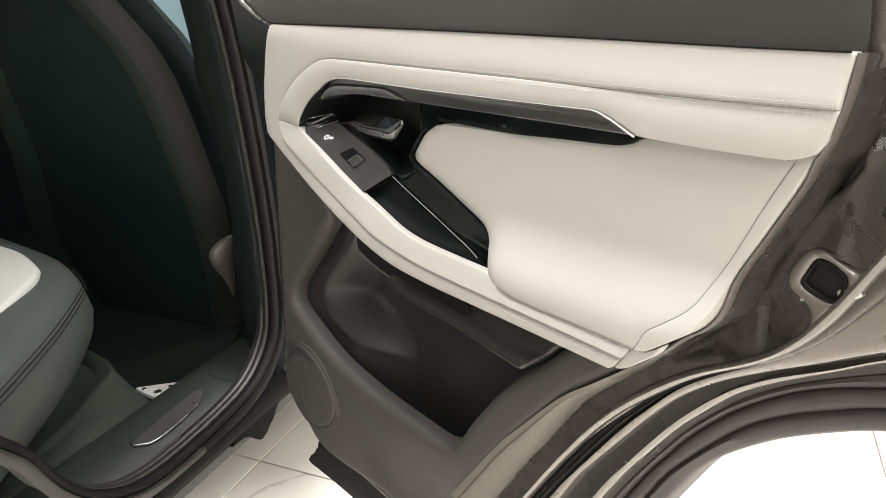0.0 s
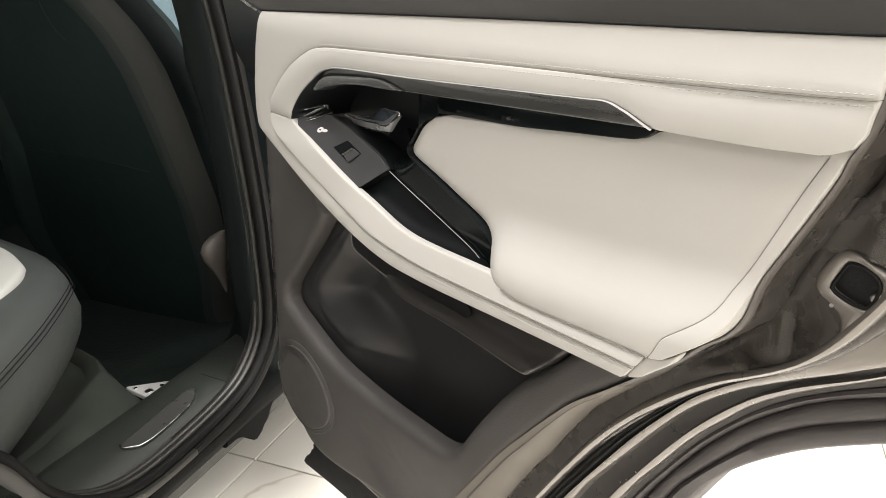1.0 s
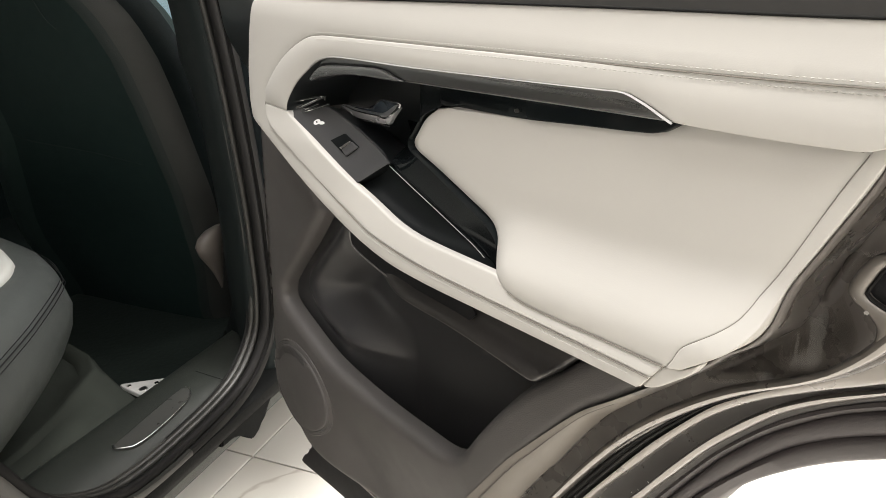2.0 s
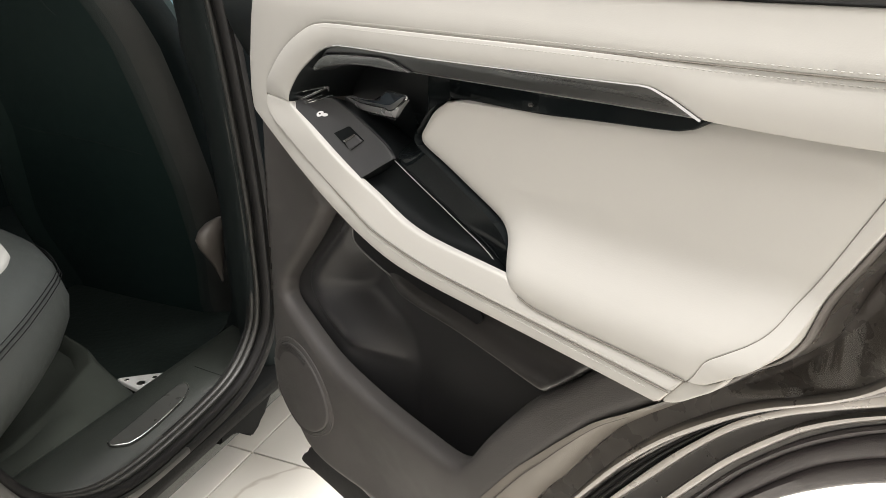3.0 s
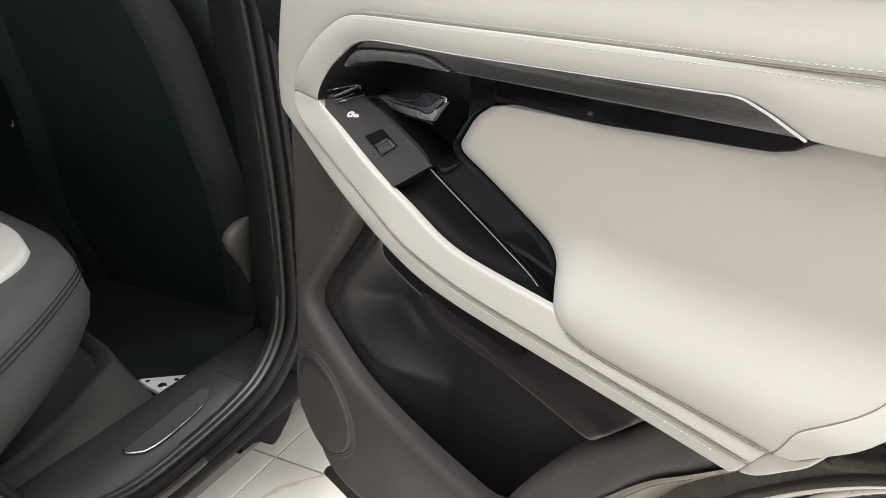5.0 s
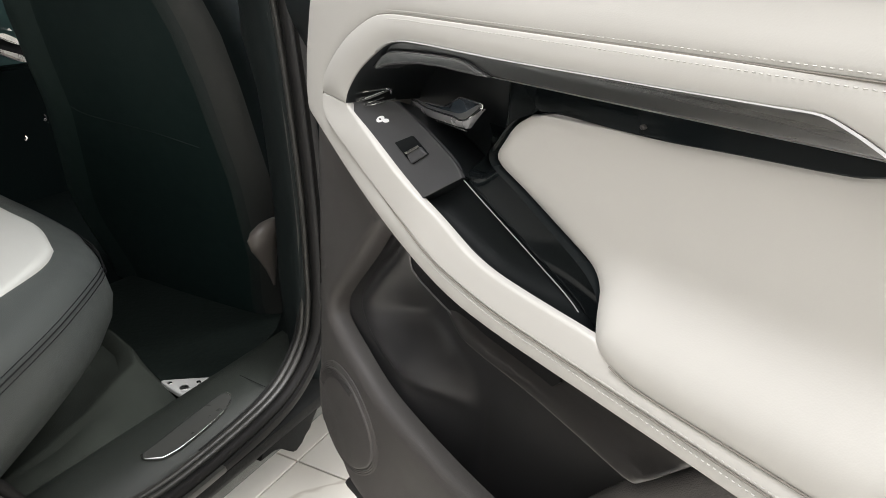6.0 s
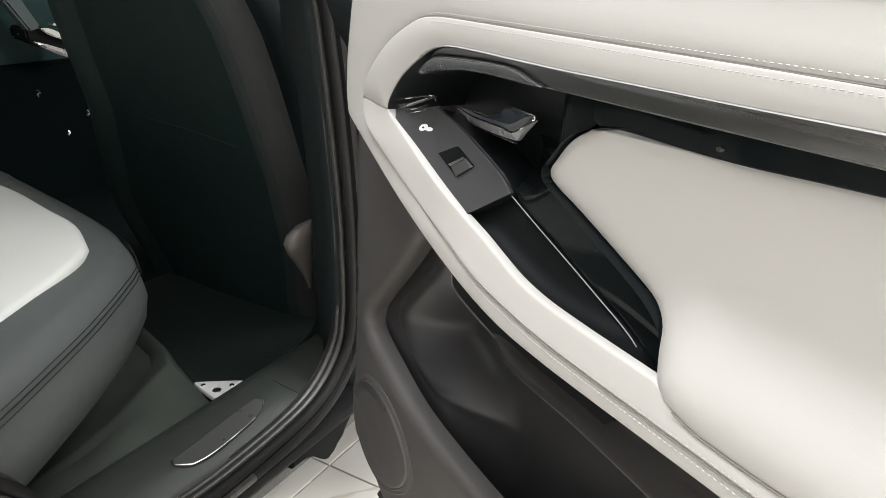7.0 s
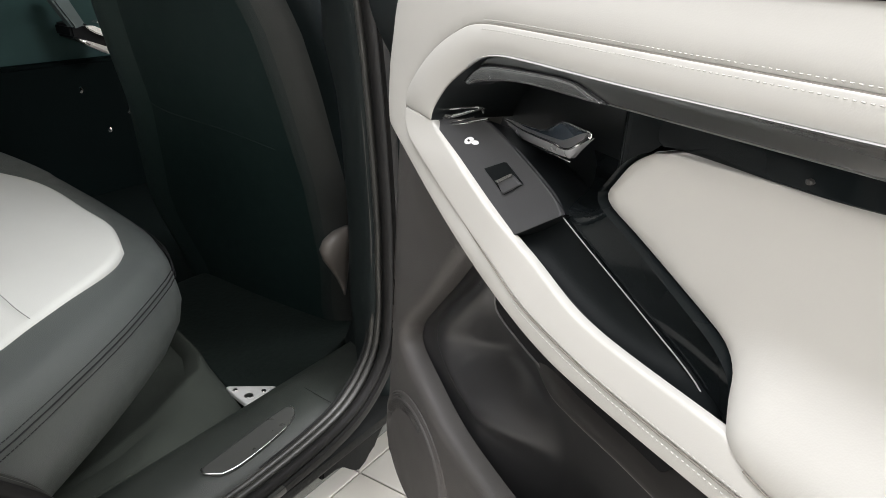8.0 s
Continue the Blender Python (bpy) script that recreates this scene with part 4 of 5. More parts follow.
plate = run(PLATE_R) + run([tuple(q) for q in FOLD])[::-1][1:] + run([(0.220, 1.0180), (0.165, 1.0400), (0.128, 1.056)]) + [(0.121, 1.066)]
part("switch_plate", dpanel(plate, plate_full, r=0.0007, back=0.003, step=0.005), PLATE, door, "matt charcoal switch plate")
fold_run = np.array(run([tuple(q) for q in FOLD]))
fold_top = plate_full(fold_run[:, 0], fold_run[:, 1])
part("plate_end", loft([[D(x + dx, z, o + dd) for (x, z), o in zip(fold_run, fold_top)] for dx, dd in ((0.0002, 0.0002), (0.0010, 0.0012), (0.0025, 0.022))], close=False, cap0=False, cap1=False), BIN_MAT, door, "black drop into the bin")
BIN_IN = [(0.236, 1.012), (0.262, 1.0035), (0.290, 0.9957), (0.314, 0.9885), (0.340, 0.9818), (0.363, 0.9775), (0.390, 0.9757), (0.420, 0.9750), (0.445, 0.9744), (0.462, 0.9720), (0.468, 0.968)]
BIN_OUT = [(0.232, 1.0155), (0.262, 1.0040), (0.282, 0.9970), (0.312, 0.9878), (0.342, 0.9798), (0.374, 0.9760), (0.410, 0.9750), (0.455, 0.9750), (0.488, 0.9745)]


def ruled(c0, c1, prof):
    return loft([[D(x, z, o) for x, z in c0 + (c1 - c0) * f] for f, o in prof], close=False, cap0=False, cap1=False)


part("bin_border", ruled(evenly(BIN_OUT), evenly(BIN_IN), ((0, 0.0035), (0.35, 0.005), (0.9, 0.0088), (1.0, 0.0105), (1.0, 0.016))), BORDER, door, "charcoal border of the armrest bin")
part("bin_floor", ruled(evenly(BIN_IN), evenly([(0.250, 1.046)] + BIN_R), ((0, 0.011), (0.03, 0.017), (0.3, 0.0235), (0.7, 0.0275), (1.0, 0.0290))), BIN_MAT, door, "black rubber bin floor")
part("bin_edge", tube(line3(BIN_R, lambda x, z: float(bin_edge_o(x))), 0.0005, 6), EDGE_LINE, door, "thin bin edge, highlight put into its colour")
inner_wall("bin_side_wall", BIN_R, 0.028, 0.055, BIN_MAT, "black bin side wall", -0.0005, -0.004)
wall_o = run(BIN_R) + [(0.470, 0.964), (0.482, 0.985)] + run([(0.475, 1.000), (0.450, 1.019), (0.39, 1.045), (0.352, 1.059)]) + [(0.346, 1.070), (0.358, 1.096), (0.378, 1.112), (0.385, 1.122), (0.345, 1.124), (0.25, 1.120), (0.225, 1.085), (0.250, 1.052), (0.270, 1.043)]


def wall_depth(x, z):
    fall = sstep((0.338 - 0.25 * np.clip(1.05 - z, 0, 1) * 4 - x) / 0.060) * sstep((z - 1.026) / 0.03)
    return bin_edge_o(x) + 0.0028 + 0.004 * sstep((z - 1.04) / 0.05) + 0.054 * fall


part("gloss_wall", dpanel(wall_o, wall_depth, r=0.0008, back=0.004, step=0.0035), GLOSS, door, "piano black bin surround")
inner_wall("plate_side_wall", PLATE_R, 0.0276, 0.090, DARK_GLOSS, "piano black side of the switch plate", 0.0004, -0.022)

# window switch
sw = [(0.1985, 1.0424), (0.2145, 1.0521), (0.2423, 1.0417), (0.2308, 1.0299)]
part("switch_recess", dpanel(sw, lambda x, z: plate_o(x, z) - 0.0010, r=0, back=0.002, step=0.004), BIN_MAT, door, "black switch well", smooth=False)
rk2 = [(0.2195, 1.0370), (0.2300, 1.0455), (0.2418, 1.0413), (0.2308, 1.0306)]
part("window_switch", dpanel(rk2, lambda x, z: plate_o(x, z) - 0.0030, r=0.001, back=0.003, step=0.004), PLATE, door, "charcoal window switch")
part("switch_mark", dpanel([(0.2185, 1.0380), (0.2290, 1.0467), (0.2316, 1.0456), (0.2219, 1.0371)], lambda x, z: plate_o(x, z) - 0.0042, r=0, back=0.001, step=0.004), SATIN, door, "bright line on the switch", smooth=False)
for cx, cz, w, h in ((0.1665, 1.0578, 0.0046, 0.0032), (0.1740, 1.0578, 0.0044, 0.0018)):
    ring_o = [(cx + w * math.cos(a) + 0.3 * h * math.sin(a), cz + h * math.sin(a)) for a in np.linspace(0, 6.28, 12, endpoint=False)]
    part("lock_symbol", dpanel(ring_o, lambda x, z: plate_o(x, z) - 0.0006, r=0, back=0.0004, step=0.003), ICON, door, "small white printed symbol")
part("symbol_gap", dpanel([(0.1648, 1.0578), (0.1660, 1.0588), (0.1684, 1.0580), (0.1672, 1.0569)], lambda x, z: plate_o(x, z) - 0.0009, r=0, back=0.0002, step=0.003), BLACK_PLASTIC, door, smooth=False)
slat = [(0.104, 1.0655), (0.110, 1.0620), (0.135, 1.0705), (0.182, 1.0880), (0.184, 1.0895), (0.134, 1.0735)]
part("chrome_slat", dpanel(slat, 0.0115, r=0.0006, back=0.004, step=0.003), CHROME, door, "chrome slat at the switch plate")
for pts, rad in (([(0.111, 1.072), (0.134, 1.078), (0.182, 1.0895), (0.187, 1.0890), (0.190, 1.0865)], 0.0008), ([(0.112, 1.0565), (0.135, 1.0640), (0.160, 1.0715), (0.198, 1.0835)], 0.0008), ([(0.112, 1.0605), (0.140, 1.0680), (0.176, 1.0805)], 0.0005)):
    part("chrome_line", tube(line3(pts, 0.0112), rad, 6), CHROME, door, "thin chrome line")

# handle: a blade that widens to its free end, hollow on top
H_TOP = [(0.1530, 1.0718, 0.0540), (0.1670, 1.0741, 0.0521), (0.1842, 1.0753, 0.0498), (0.2166, 1.0785, 0.0451), (0.2268, 1.0801, 0.0436), (0.2410, 1.0854, 0.0412), (0.2606, 1.0942, 0.0378), (0.2815, 1.0959, 0.0342), (0.3048, 1.0969, 0.0300)]
H_MID = [(0.1535, 1.0714, 0.0528), (0.1672, 1.0727, 0.0500), (0.1960, 1.0724, 0.0452), (0.2278, 1.0744, 0.0406), (0.2526, 1.0764, 0.0369), (0.2670, 1.0764, 0.0345), (0.2802, 1.0796, 0.0322), (0.2923, 1.0863, 0.0302), (0.3045, 1.0944, 0.0288)]
H_LOW = [(0.1531, 1.0709, 0.0545), (0.1683, 1.0665, 0.0521), (0.1862, 1.0636, 0.0498), (0.2190, 1.0651, 0.0451), (0.2542, 1.0680, 0.0397), (0.2700, 1.0702, 0.0365), (0.2773, 1.0715, 0.0355), (0.2900, 1.0820, 0.0325), (0.3046, 1.0938, 0.0298)]
H_HOLLOW = [(0.1600, 1.0729, 0.0530), (0.1750, 1.0738, 0.0520), (0.1960, 1.0738, 0.0500), (0.2278, 1.0758, 0.0470), (0.2500, 1.0780, 0.0445), (0.2630, 1.0822, 0.0425), (0.2784, 1.0889, 0.0385), (0.2920, 1.0940, 0.0340), (0.3040, 1.0963, 0.0305)]


def rail3(pts, n=60):
    c = spline(pts, 10, False)
    d = np.r_[0, np.cumsum(np.linalg.norm(np.diff(c, axis=0), axis=1))]
    u = np.linspace(0, d[-1], n)
    return np.stack([np.interp(u, d, c[:, k]) for k in range(3)], 1)


def skin3(rails):
    return loft([[D(*p) for p in r] for r in rails], close=False, cap0=False, cap1=False)


h_top, h_mid, h_low, h_hol = (rail3(q) for q in (H_TOP, H_MID, H_LOW, H_HOLLOW))
back = np.array([-0.002, -0.001, 0.005])
part("door_pull", skin3([h_mid, h_mid * 0.5 + h_low * 0.5 + np.array([0, 0, -0.0008]), h_low, h_low + back]), PULL_SATIN, door, "chrome inner door handle")
# hollow and shelf carry the chrome's dark and grey reflections as base colours
part("pull_hollow", skin3([h_top, h_top * 0.7 + h_hol * 0.3 + np.array([0, 0, 0.002]), h_hol]), PULL_DARK, door, "hollow of the handle, dark reflection put into its colour")
part("pull_shelf", skin3([h_hol, h_hol * 0.5 + h_mid * 0.5, h_mid]), PULL_SHELF, door, "shelf of the handle, grey reflection put into its colour")
part("pull_crease", tube([D(*p) for p in h_mid], np.linspace(0.0004, 0.0011, 60), 6), CHROME, door, "bright crease of the handle")
part("pull_upper_edge", tube([D(*p) for p in h_top], np.linspace(0.0005, 0.0009, 60), 6), CHROME, door, "thin bright upper edge of the handle")
part("pull_end", tube([D(*p) for p in spline([(0.2990, 1.0972, 0.0308), (0.3046, 1.0970, 0.0298), (0.3056, 1.0950, 0.0296), (0.3036, 1.0925, 0.0302)], 5, False)], 0.0009, 8), CHROME, door, "chrome free end of the handle")
part("pull_lower_edge", tube([D(*p) for p in ((0.2108, 1.0629, 0.0464), (0.245, 1.0658, 0.0410), (0.2780, 1.0683, 0.0358))], 0.0007, 6), CHROME, door, "thin chrome line under the handle")

# lower panel with the map pocket and loudspeaker
LOW = [(0.0, 1.055), (-0.045, 1.040), (-0.062, 1.010), (-0.068, 0.894), (-0.078, 0.768), (-0.075, 0.660), (-0.055, 0.592), (0.020, 0.563), (0.069, 0.538), (0.20, 0.518), (0.34, 0.524), (0.385, 0.580), (0.405, 0.640), (0.476, 0.747), (0.509, 0.7902), (0.538, 0.8276), (0.567, 0.8620), (0.596, 0.8880), (0.634, 0.922), (0.66, 0.95), (0.60, 0.965), (0.30, 0.975), (0.1, 1.03)]
POCKET = [(0.150, 0.965), (0.122, 0.930), (0.078, 0.876), (0.015, 0.807), (-0.001, 0.783), (0.003, 0.760), (0.060, 0.740), (0.131, 0.718), (0.199, 0.7075), (0.261, 0.7035), (0.318, 0.7035), (0.362, 0.7045), (0.385, 0.711), (0.403, 0.726), (0.431, 0.770), (0.467, 0.820), (0.494, 0.852), (0.520, 0.876), (0.553, 0.908), (0.575, 0.935), (0.56, 0.960)]
low_line, pocket_line = spline(LOW, 5), spline(POCKET, 6)


def low_depth(x, z):
    return 0.034 - 0.006 * np.exp(-((x - 0.055) ** 2 + (z - 0.645) ** 2) / 0.012) + 0.03 * sstep((-0.03 - x) / 0.06) + 0.005 * sstep((0.13 - x) / 0.20) + 0.026 * sstep((0.71 - z) / 0.17) * sstep((x - 0.06) / 0.16)


part("lower_panel", dpanel(low_line, low_depth, r=0.013, back=0.014, step=0.011, holes=[pocket_line]), CHAR, door, "charcoal plastic lower door panel")


RIDGE = spline([(0.215, 1.06), (0.185, 0.965), (0.155, 0.925), (0.125, 0.889), (0.086, 0.848), (0.058, 0.813), (0.058, 0.791), (0.088, 0.768), (0.146, 0.752), (0.200, 0.745), (0.260, 0.740), (0.330, 0.735), (0.45, 0.735), (0.62, 0.75)], 6, False)
ridge_loop = np.vstack([RIDGE, [(0.70, 0.82), (0.70, 1.10), (0.22, 1.10)]])


def pocket_depth(x, z):
    # a bead runs round the bottle side; beyond it the pocket drops away
    p = np.stack([x, z], 1)
    acc = np.zeros(len(p))
    for i in range(len(RIDGE) - 1):
        ab = RIDGE[i + 1] - RIDGE[i]
        t = np.clip(((p - RIDGE[i]) @ ab) / (ab @ ab), 0, 1)
        acc += np.exp(-np.linalg.norm(p - RIDGE[i] - t[:, None] * ab, axis=1) / 0.005)
    d = np.maximum(0, -0.005 * np.log(np.maximum(acc, 1e-30)) + 0.0045)
    signed = np.where(inside(p, ridge_loop), d, -d)
    fade = 1 - sstep((x - 0.13) / 0.11)
    floor_o = 0.064 + 0.042 * (fade * sstep((signed - 0.004) / 0.050) + 1 - fade) + 0.012 * sstep((x - 0.24) / 0.18)
    bead = 0.0095 * fade * np.exp(-(d / 0.0105) ** 2)
    mould = 0.008 * np.exp(-(((x - 0.205) / 0.040) ** 2 + ((z - 0.860) / 0.065) ** 2))
    return floor_o - bead - mould


wide = np.array([0.30, 0.84]) + (pocket_line - np.array([0.30, 0.84])) * np.where(pocket_line[:, 1:2] < 0.78, (1.22, 1.65), (1.22, 1.22))
px_n, pz_n = 180, 104          # an even sheet; its ragged rim lies behind the panel
gx, gz = np.meshgrid(np.linspace(*np.quantile(wide[:, 0], (0, 1)), px_n), np.linspace(*np.quantile(wide[:, 1], (0, 1)), pz_n))
sheet = np.stack([gx.ravel(), gz.ravel()], 1)
deep = pocket_depth(sheet[:, 0], sheet[:, 1])
kept = inside(sheet, wide)
pocket_faces = [(k, k + 1, k + px_n + 1, k + px_n) for k in range(px_n * (pz_n - 1)) if k % px_n < px_n - 1 and kept[[k, k + 1, k + px_n, k + px_n + 1]].all()]
part("map_pocket", ([D(x, z, o) for (x, z), o in zip(sheet, deep)], [], pocket_faces), POCKET_LINER, door, "moulded charcoal map pocket, coloured darker for its shade")
ledge = run([(0.212, 0.958), (0.209, 0.930), (0.219, 0.915), (0.284, 0.899), (0.343, 0.892), (0.405, 0.891), (0.460, 0.8875), (0.515, 0.8825), (0.528, 0.884)]) + run([(0.540, 0.896), (0.564, 0.920), (0.60, 0.950), (0.45, 0.958), (0.30, 0.958)])


def ledge_o(x, z):
    # a flat face that flares out into a lip along its lower edge
    low = np.interp(x, [0.21, 0.284, 0.343, 0.405, 0.460, 0.515, 0.56], [0.915, 0.899, 0.892, 0.891, 0.8875, 0.8825, 0.89])
    return 0.025 - 0.014 * sstep((low + 0.022 - z) / 0.014) * sstep((x - 0.26) / 0.07)


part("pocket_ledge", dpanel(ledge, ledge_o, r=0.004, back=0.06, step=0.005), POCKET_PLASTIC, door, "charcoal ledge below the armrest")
SLOT = [(0.2195, 0.945), (0.219, 0.932), (0.229, 0.919), (0.293, 0.9055), (0.351, 0.903), (0.412, 0.9015), (0.430, 0.9045), (0.441, 0.915)]
slot = run(SLOT) + run([(0.41, 0.940), (0.30, 0.948)])
part("ledge_slot", dpanel(slot, 0.0195, r=0, back=0.002, step=0.009), BLACK_PLASTIC, door, "black slot under the armrest")
part("slot_edge", tube(line3(SLOT[:6], lambda x, z: 0.0190), 0.0009, 6), COVER, door, "raised lip of the slot")

ring_c, ring_r = (0.047, 0.640), (0.083, 0.069)
ell = lambda f: [(ring_c[0] + ring_r[0] * f * math.cos(k), ring_c[1] + ring_r[1] * f * math.sin(k)) for k in np.linspace(0, 2 * math.pi, 60, endpoint=False)]  # noqa: E731
part("speaker_grille", dpanel(ell(0.93), lambda x, z: low_depth(x, z) - 0.004, r=0.003, back=0.006, step=0.009), CHAR, door, "round charcoal speaker grille")
def grille_line(f, a0, a1, n, sink, up=0.0):
    return [D(x, z, float(low_depth(np.array([x]), np.array([z]))[0]) + sink) for x, z in ((ring_c[0] + ring_r[0] * f * math.cos(k), ring_c[1] + up + ring_r[1] * f * math.sin(k)) for k in np.linspace(a0, a1, n))]


for f in (0.95, 0.985, 1.02):
    part("grille_ring", tube(grille_line(f, 0, 2 * math.pi * 59 / 60, 60, -0.0005), 0.0019, 6, True), CHAR, door, "raised ring")
for f in (0.967, 1.002):
    part("ring_groove", tube(grille_line(f, 0, 2 * math.pi * 59 / 60, 60, -0.0008), 0.0008, 6, True), BLACK_PLASTIC, door, "dark groove between the rings")
for k in range(6):
    part("grille_slot", tube(grille_line(0.905 - 0.03 * k, 1.15, 2.85, 20, -0.0041), 0.0005, 5), GRILLE, door, "fine slot")

# folds, seals and cladding along the wheel arch
FL_IN = [(0.38, 0.50), (0.445, 0.610), (0.507, 0.7153), (0.548, 0.7837), (0.581, 0.8330), (0.612, 0.8712), (0.640, 0.8998), (0.667, 0.9239), (0.692, 0.9425), (0.716, 0.9575), (0.738, 0.9730), (0.750, 0.9847), (0.764, 1.0024), (0.774, 1.0198), (0.786, 1.0397), (0.805, 1.078), (0.833, 1.14), (0.848, 1.215)]
FL_OUT = [(0.388, 0.50), (0.452, 0.611), (0.512, 0.7137), (0.547, 0.7706), (0.580, 0.8200), (0.611, 0.8592), (0.640, 0.8895), (0.667, 0.9152), (0.692, 0.9355), (0.716, 0.9516), (0.738, 0.9670), (0.758, 0.9849), (0.775, 1.0060), (0.791, 1.0330), (0.809, 1.0697), (0.845, 1.14), (0.862, 1.215)]
FOLD_IN = [(0.400, 0.50), (0.466, 0.610), (0.528, 0.7170), (0.541, 0.7374), (0.574, 0.7881), (0.605, 0.8347), (0.634, 0.8724), (0.660, 0.9035), (0.686, 0.9262), (0.710, 0.9440), (0.732, 0.9590), (0.753, 0.9775), (0.771, 0.9975), (0.787, 1.0255), (0.805, 1.0641), (0.845, 1.135), (0.864, 1.215)]
FOLD_OUT = [(0.420, 0.50), (0.484, 0.615), (0.543, 0.7267), (0.563, 0.7590), (0.596, 0.8063), (0.625, 0.8478), (0.652, 0.8822), (0.678, 0.9080), (0.703, 0.9279), (0.739, 0.9515), (0.768, 0.9693), (0.812, 0.9972), (0.88, 1.037), (0.95, 1.075)]
LIP_IN = [(0.45, 0.50), (0.515, 0.625), (0.579, 0.7460), (0.595, 0.7715), (0.624, 0.8179), (0.651, 0.8576), (0.677, 0.8900), (0.701, 0.9151), (0.724, 0.9340), (0.746, 0.9490), (0.778, 0.9685), (0.812, 0.9915), (0.88, 1.032), (0.95, 1.068)]
LIP_OUT = [(0.463, 0.50), (0.527, 0.632), (0.589, 0.7500), (0.624, 0.8065), (0.651, 0.8475), (0.677, 0.8799), (0.701, 0.9070), (0.724, 0.9267), (0.746, 0.9425), (0.778, 0.9637), (0.812, 0.9865), (0.88, 1.025), (0.95, 1.060)]
GROOVE_A = [(0.480, 0.50), (0.541, 0.625), (0.602, 0.7460), (0.647, 0.8219), (0.673, 0.8575), (0.698, 0.8860), (0.734, 0.9180), (0.769, 0.9409), (0.812, 0.9605), (0.88, 0.985), (0.96, 1.0)]
GROOVE_B = [(0.500, 0.50), (0.562, 0.630), (0.624, 0.7584), (0.646, 0.7952), (0.697, 0.8612), (0.734, 0.8949), (0.773, 0.9200), (0.812, 0.9410), (0.88, 0.965), (0.96, 0.978)]
CLAD_EDGE = [(0.515, 0.50), (0.580, 0.635), (0.643, 0.7610), (0.666, 0.8007), (0.692, 0.8312), (0.731, 0.8660), (0.770, 0.8930), (0.812, 0.9165), (0.88, 0.941), (0.96, 0.955)]


def even(pts):
    return evenly(pts, 90)


c_fi, c_fo, c_di, c_do, c_li, c_lo, c_ga, c_gb, c_ce = (even(q) for q in (FL_IN, FL_OUT, FOLD_IN, FOLD_OUT, LIP_IN, LIP_OUT, GROOVE_A, GROOVE_B, CLAD_EDGE))


def bands(steps):
    """A skin over rows (curve, next curve, share of the way, depth)."""
    return loft([[D(x, z, o) for x, z in a + (b - a) * f] for a, b, f, o in steps], close=False, cap0=False, cap1=False)


part("door_flange", bands([(c_fi, c_fo, f, o) for f, o in ((-0.20, 0.068), (-0.05, 0.0615), (0.2, 0.0580), (0.55, 0.0565), (0.9, 0.0580), (1.15, 0.0620), (1.25, 0.070))]), PAINT, door, "rounded bronze door edge")
part("seal_channel", bands([(c_fo, c_di, f, o) for f, o in ((-0.15, 0.070), (0.1, 0.0745), (1.0, 0.082), (1.2, 0.084))]), RUBBER, door, "black rubber channel of the door seal")
gap_w = np.linalg.norm(c_di - c_fo, axis=1)
for name_s, f, k in (("door_seal", 0.36, 0.17), ("door_seal_lip", 0.72, 0.13)):
    part(name_s, tube([D(x, z, 0.0715) for x, z in c_fo + (c_di - c_fo) * f], list(np.clip(gap_w * k, 0.0004, 0.0024)), 8), RUBBER, door, "black rubber door seal")
part("outer_fold", bands([(c_di, c_do, f, o) for f, o in ((-0.03, 0.090), (0.03, 0.0815), (0.16, 0.0785), (0.40, 0.0790), (0.80, 0.0830), (0.93, 0.0850), (1.0, 0.089), (1.02, 0.100))]), PAINT, door, "bronze folded door edge")
part("outer_step", bands([(c_do, c_li, f, o) for f, o in ((-0.08, 0.098), (0.15, 0.0985), (0.6, 0.0985), (1.05, 0.0985))]), DEEP_SHADED_PAINT, door, "bronze step, coloured dark for shade")
part("arch_lip", bands([(c_li, c_lo, f, o) for f, o in ((-0.15, 0.100), (-0.05, 0.0935), (0.12, 0.0912), (0.5, 0.0926), (0.95, 0.0960), (1.1, 0.100), (1.15, 0.110))]), PAINT, door, "bronze wheel arch lip")
rng = random.Random(5)
for k in (0, 1, 3):
    q = c_do[33 + k] + (c_li[33 + k] - c_do[33 + k]) * rng.uniform(0.5, 0.9)
    part("paint_chip", tube([D(q[0] + rng.uniform(-.004, .004), q[1], 0.0978), D(q[0] + 0.002, q[1] + 0.0010, 0.0978)], 0.0005, 5), SATIN, door, "small bright mark on the dark step")
part("arch_joint", bands([(c_lo, c_ga, f, o) for f, o in ((-0.2, 0.106), (0.15, 0.1075), (0.5, 0.108))]), DEEP_SHADED_PAINT, door, "dark joint above the cladding")
part("arch_cladding", bands([(c_lo, c_ga, 0.42, 0.112), (c_lo, c_ga, 0.46, 0.1065), (c_lo, c_ga, 0.65, 0.1050), (c_lo, c_ga, 0.86, 0.1075), (c_lo, c_ga, 0.95, 0.1110), (c_ga, c_gb, 0.02, 0.1125), (c_ga, c_gb, 0.10, 0.1100), (c_ga, c_gb, 0.30, 0.1090), (c_ga, c_gb, 0.75, 0.1115),
                             (c_ga, c_gb, 0.92, 0.1150), (c_gb, c_ce, 0.0, 0.1175), (c_gb, c_ce, 0.08, 0.1150), (c_gb, c_ce, 0.25, 0.1140), (c_gb, c_ce, 0.8, 0.1200), (c_gb, c_ce, 0.95, 0.1250), (c_gb, c_ce, 1.0, 0.135), (c_gb, c_ce, 0.97, 0.165)]), CLADDING, door, "charcoal plastic wheel arch cladding")
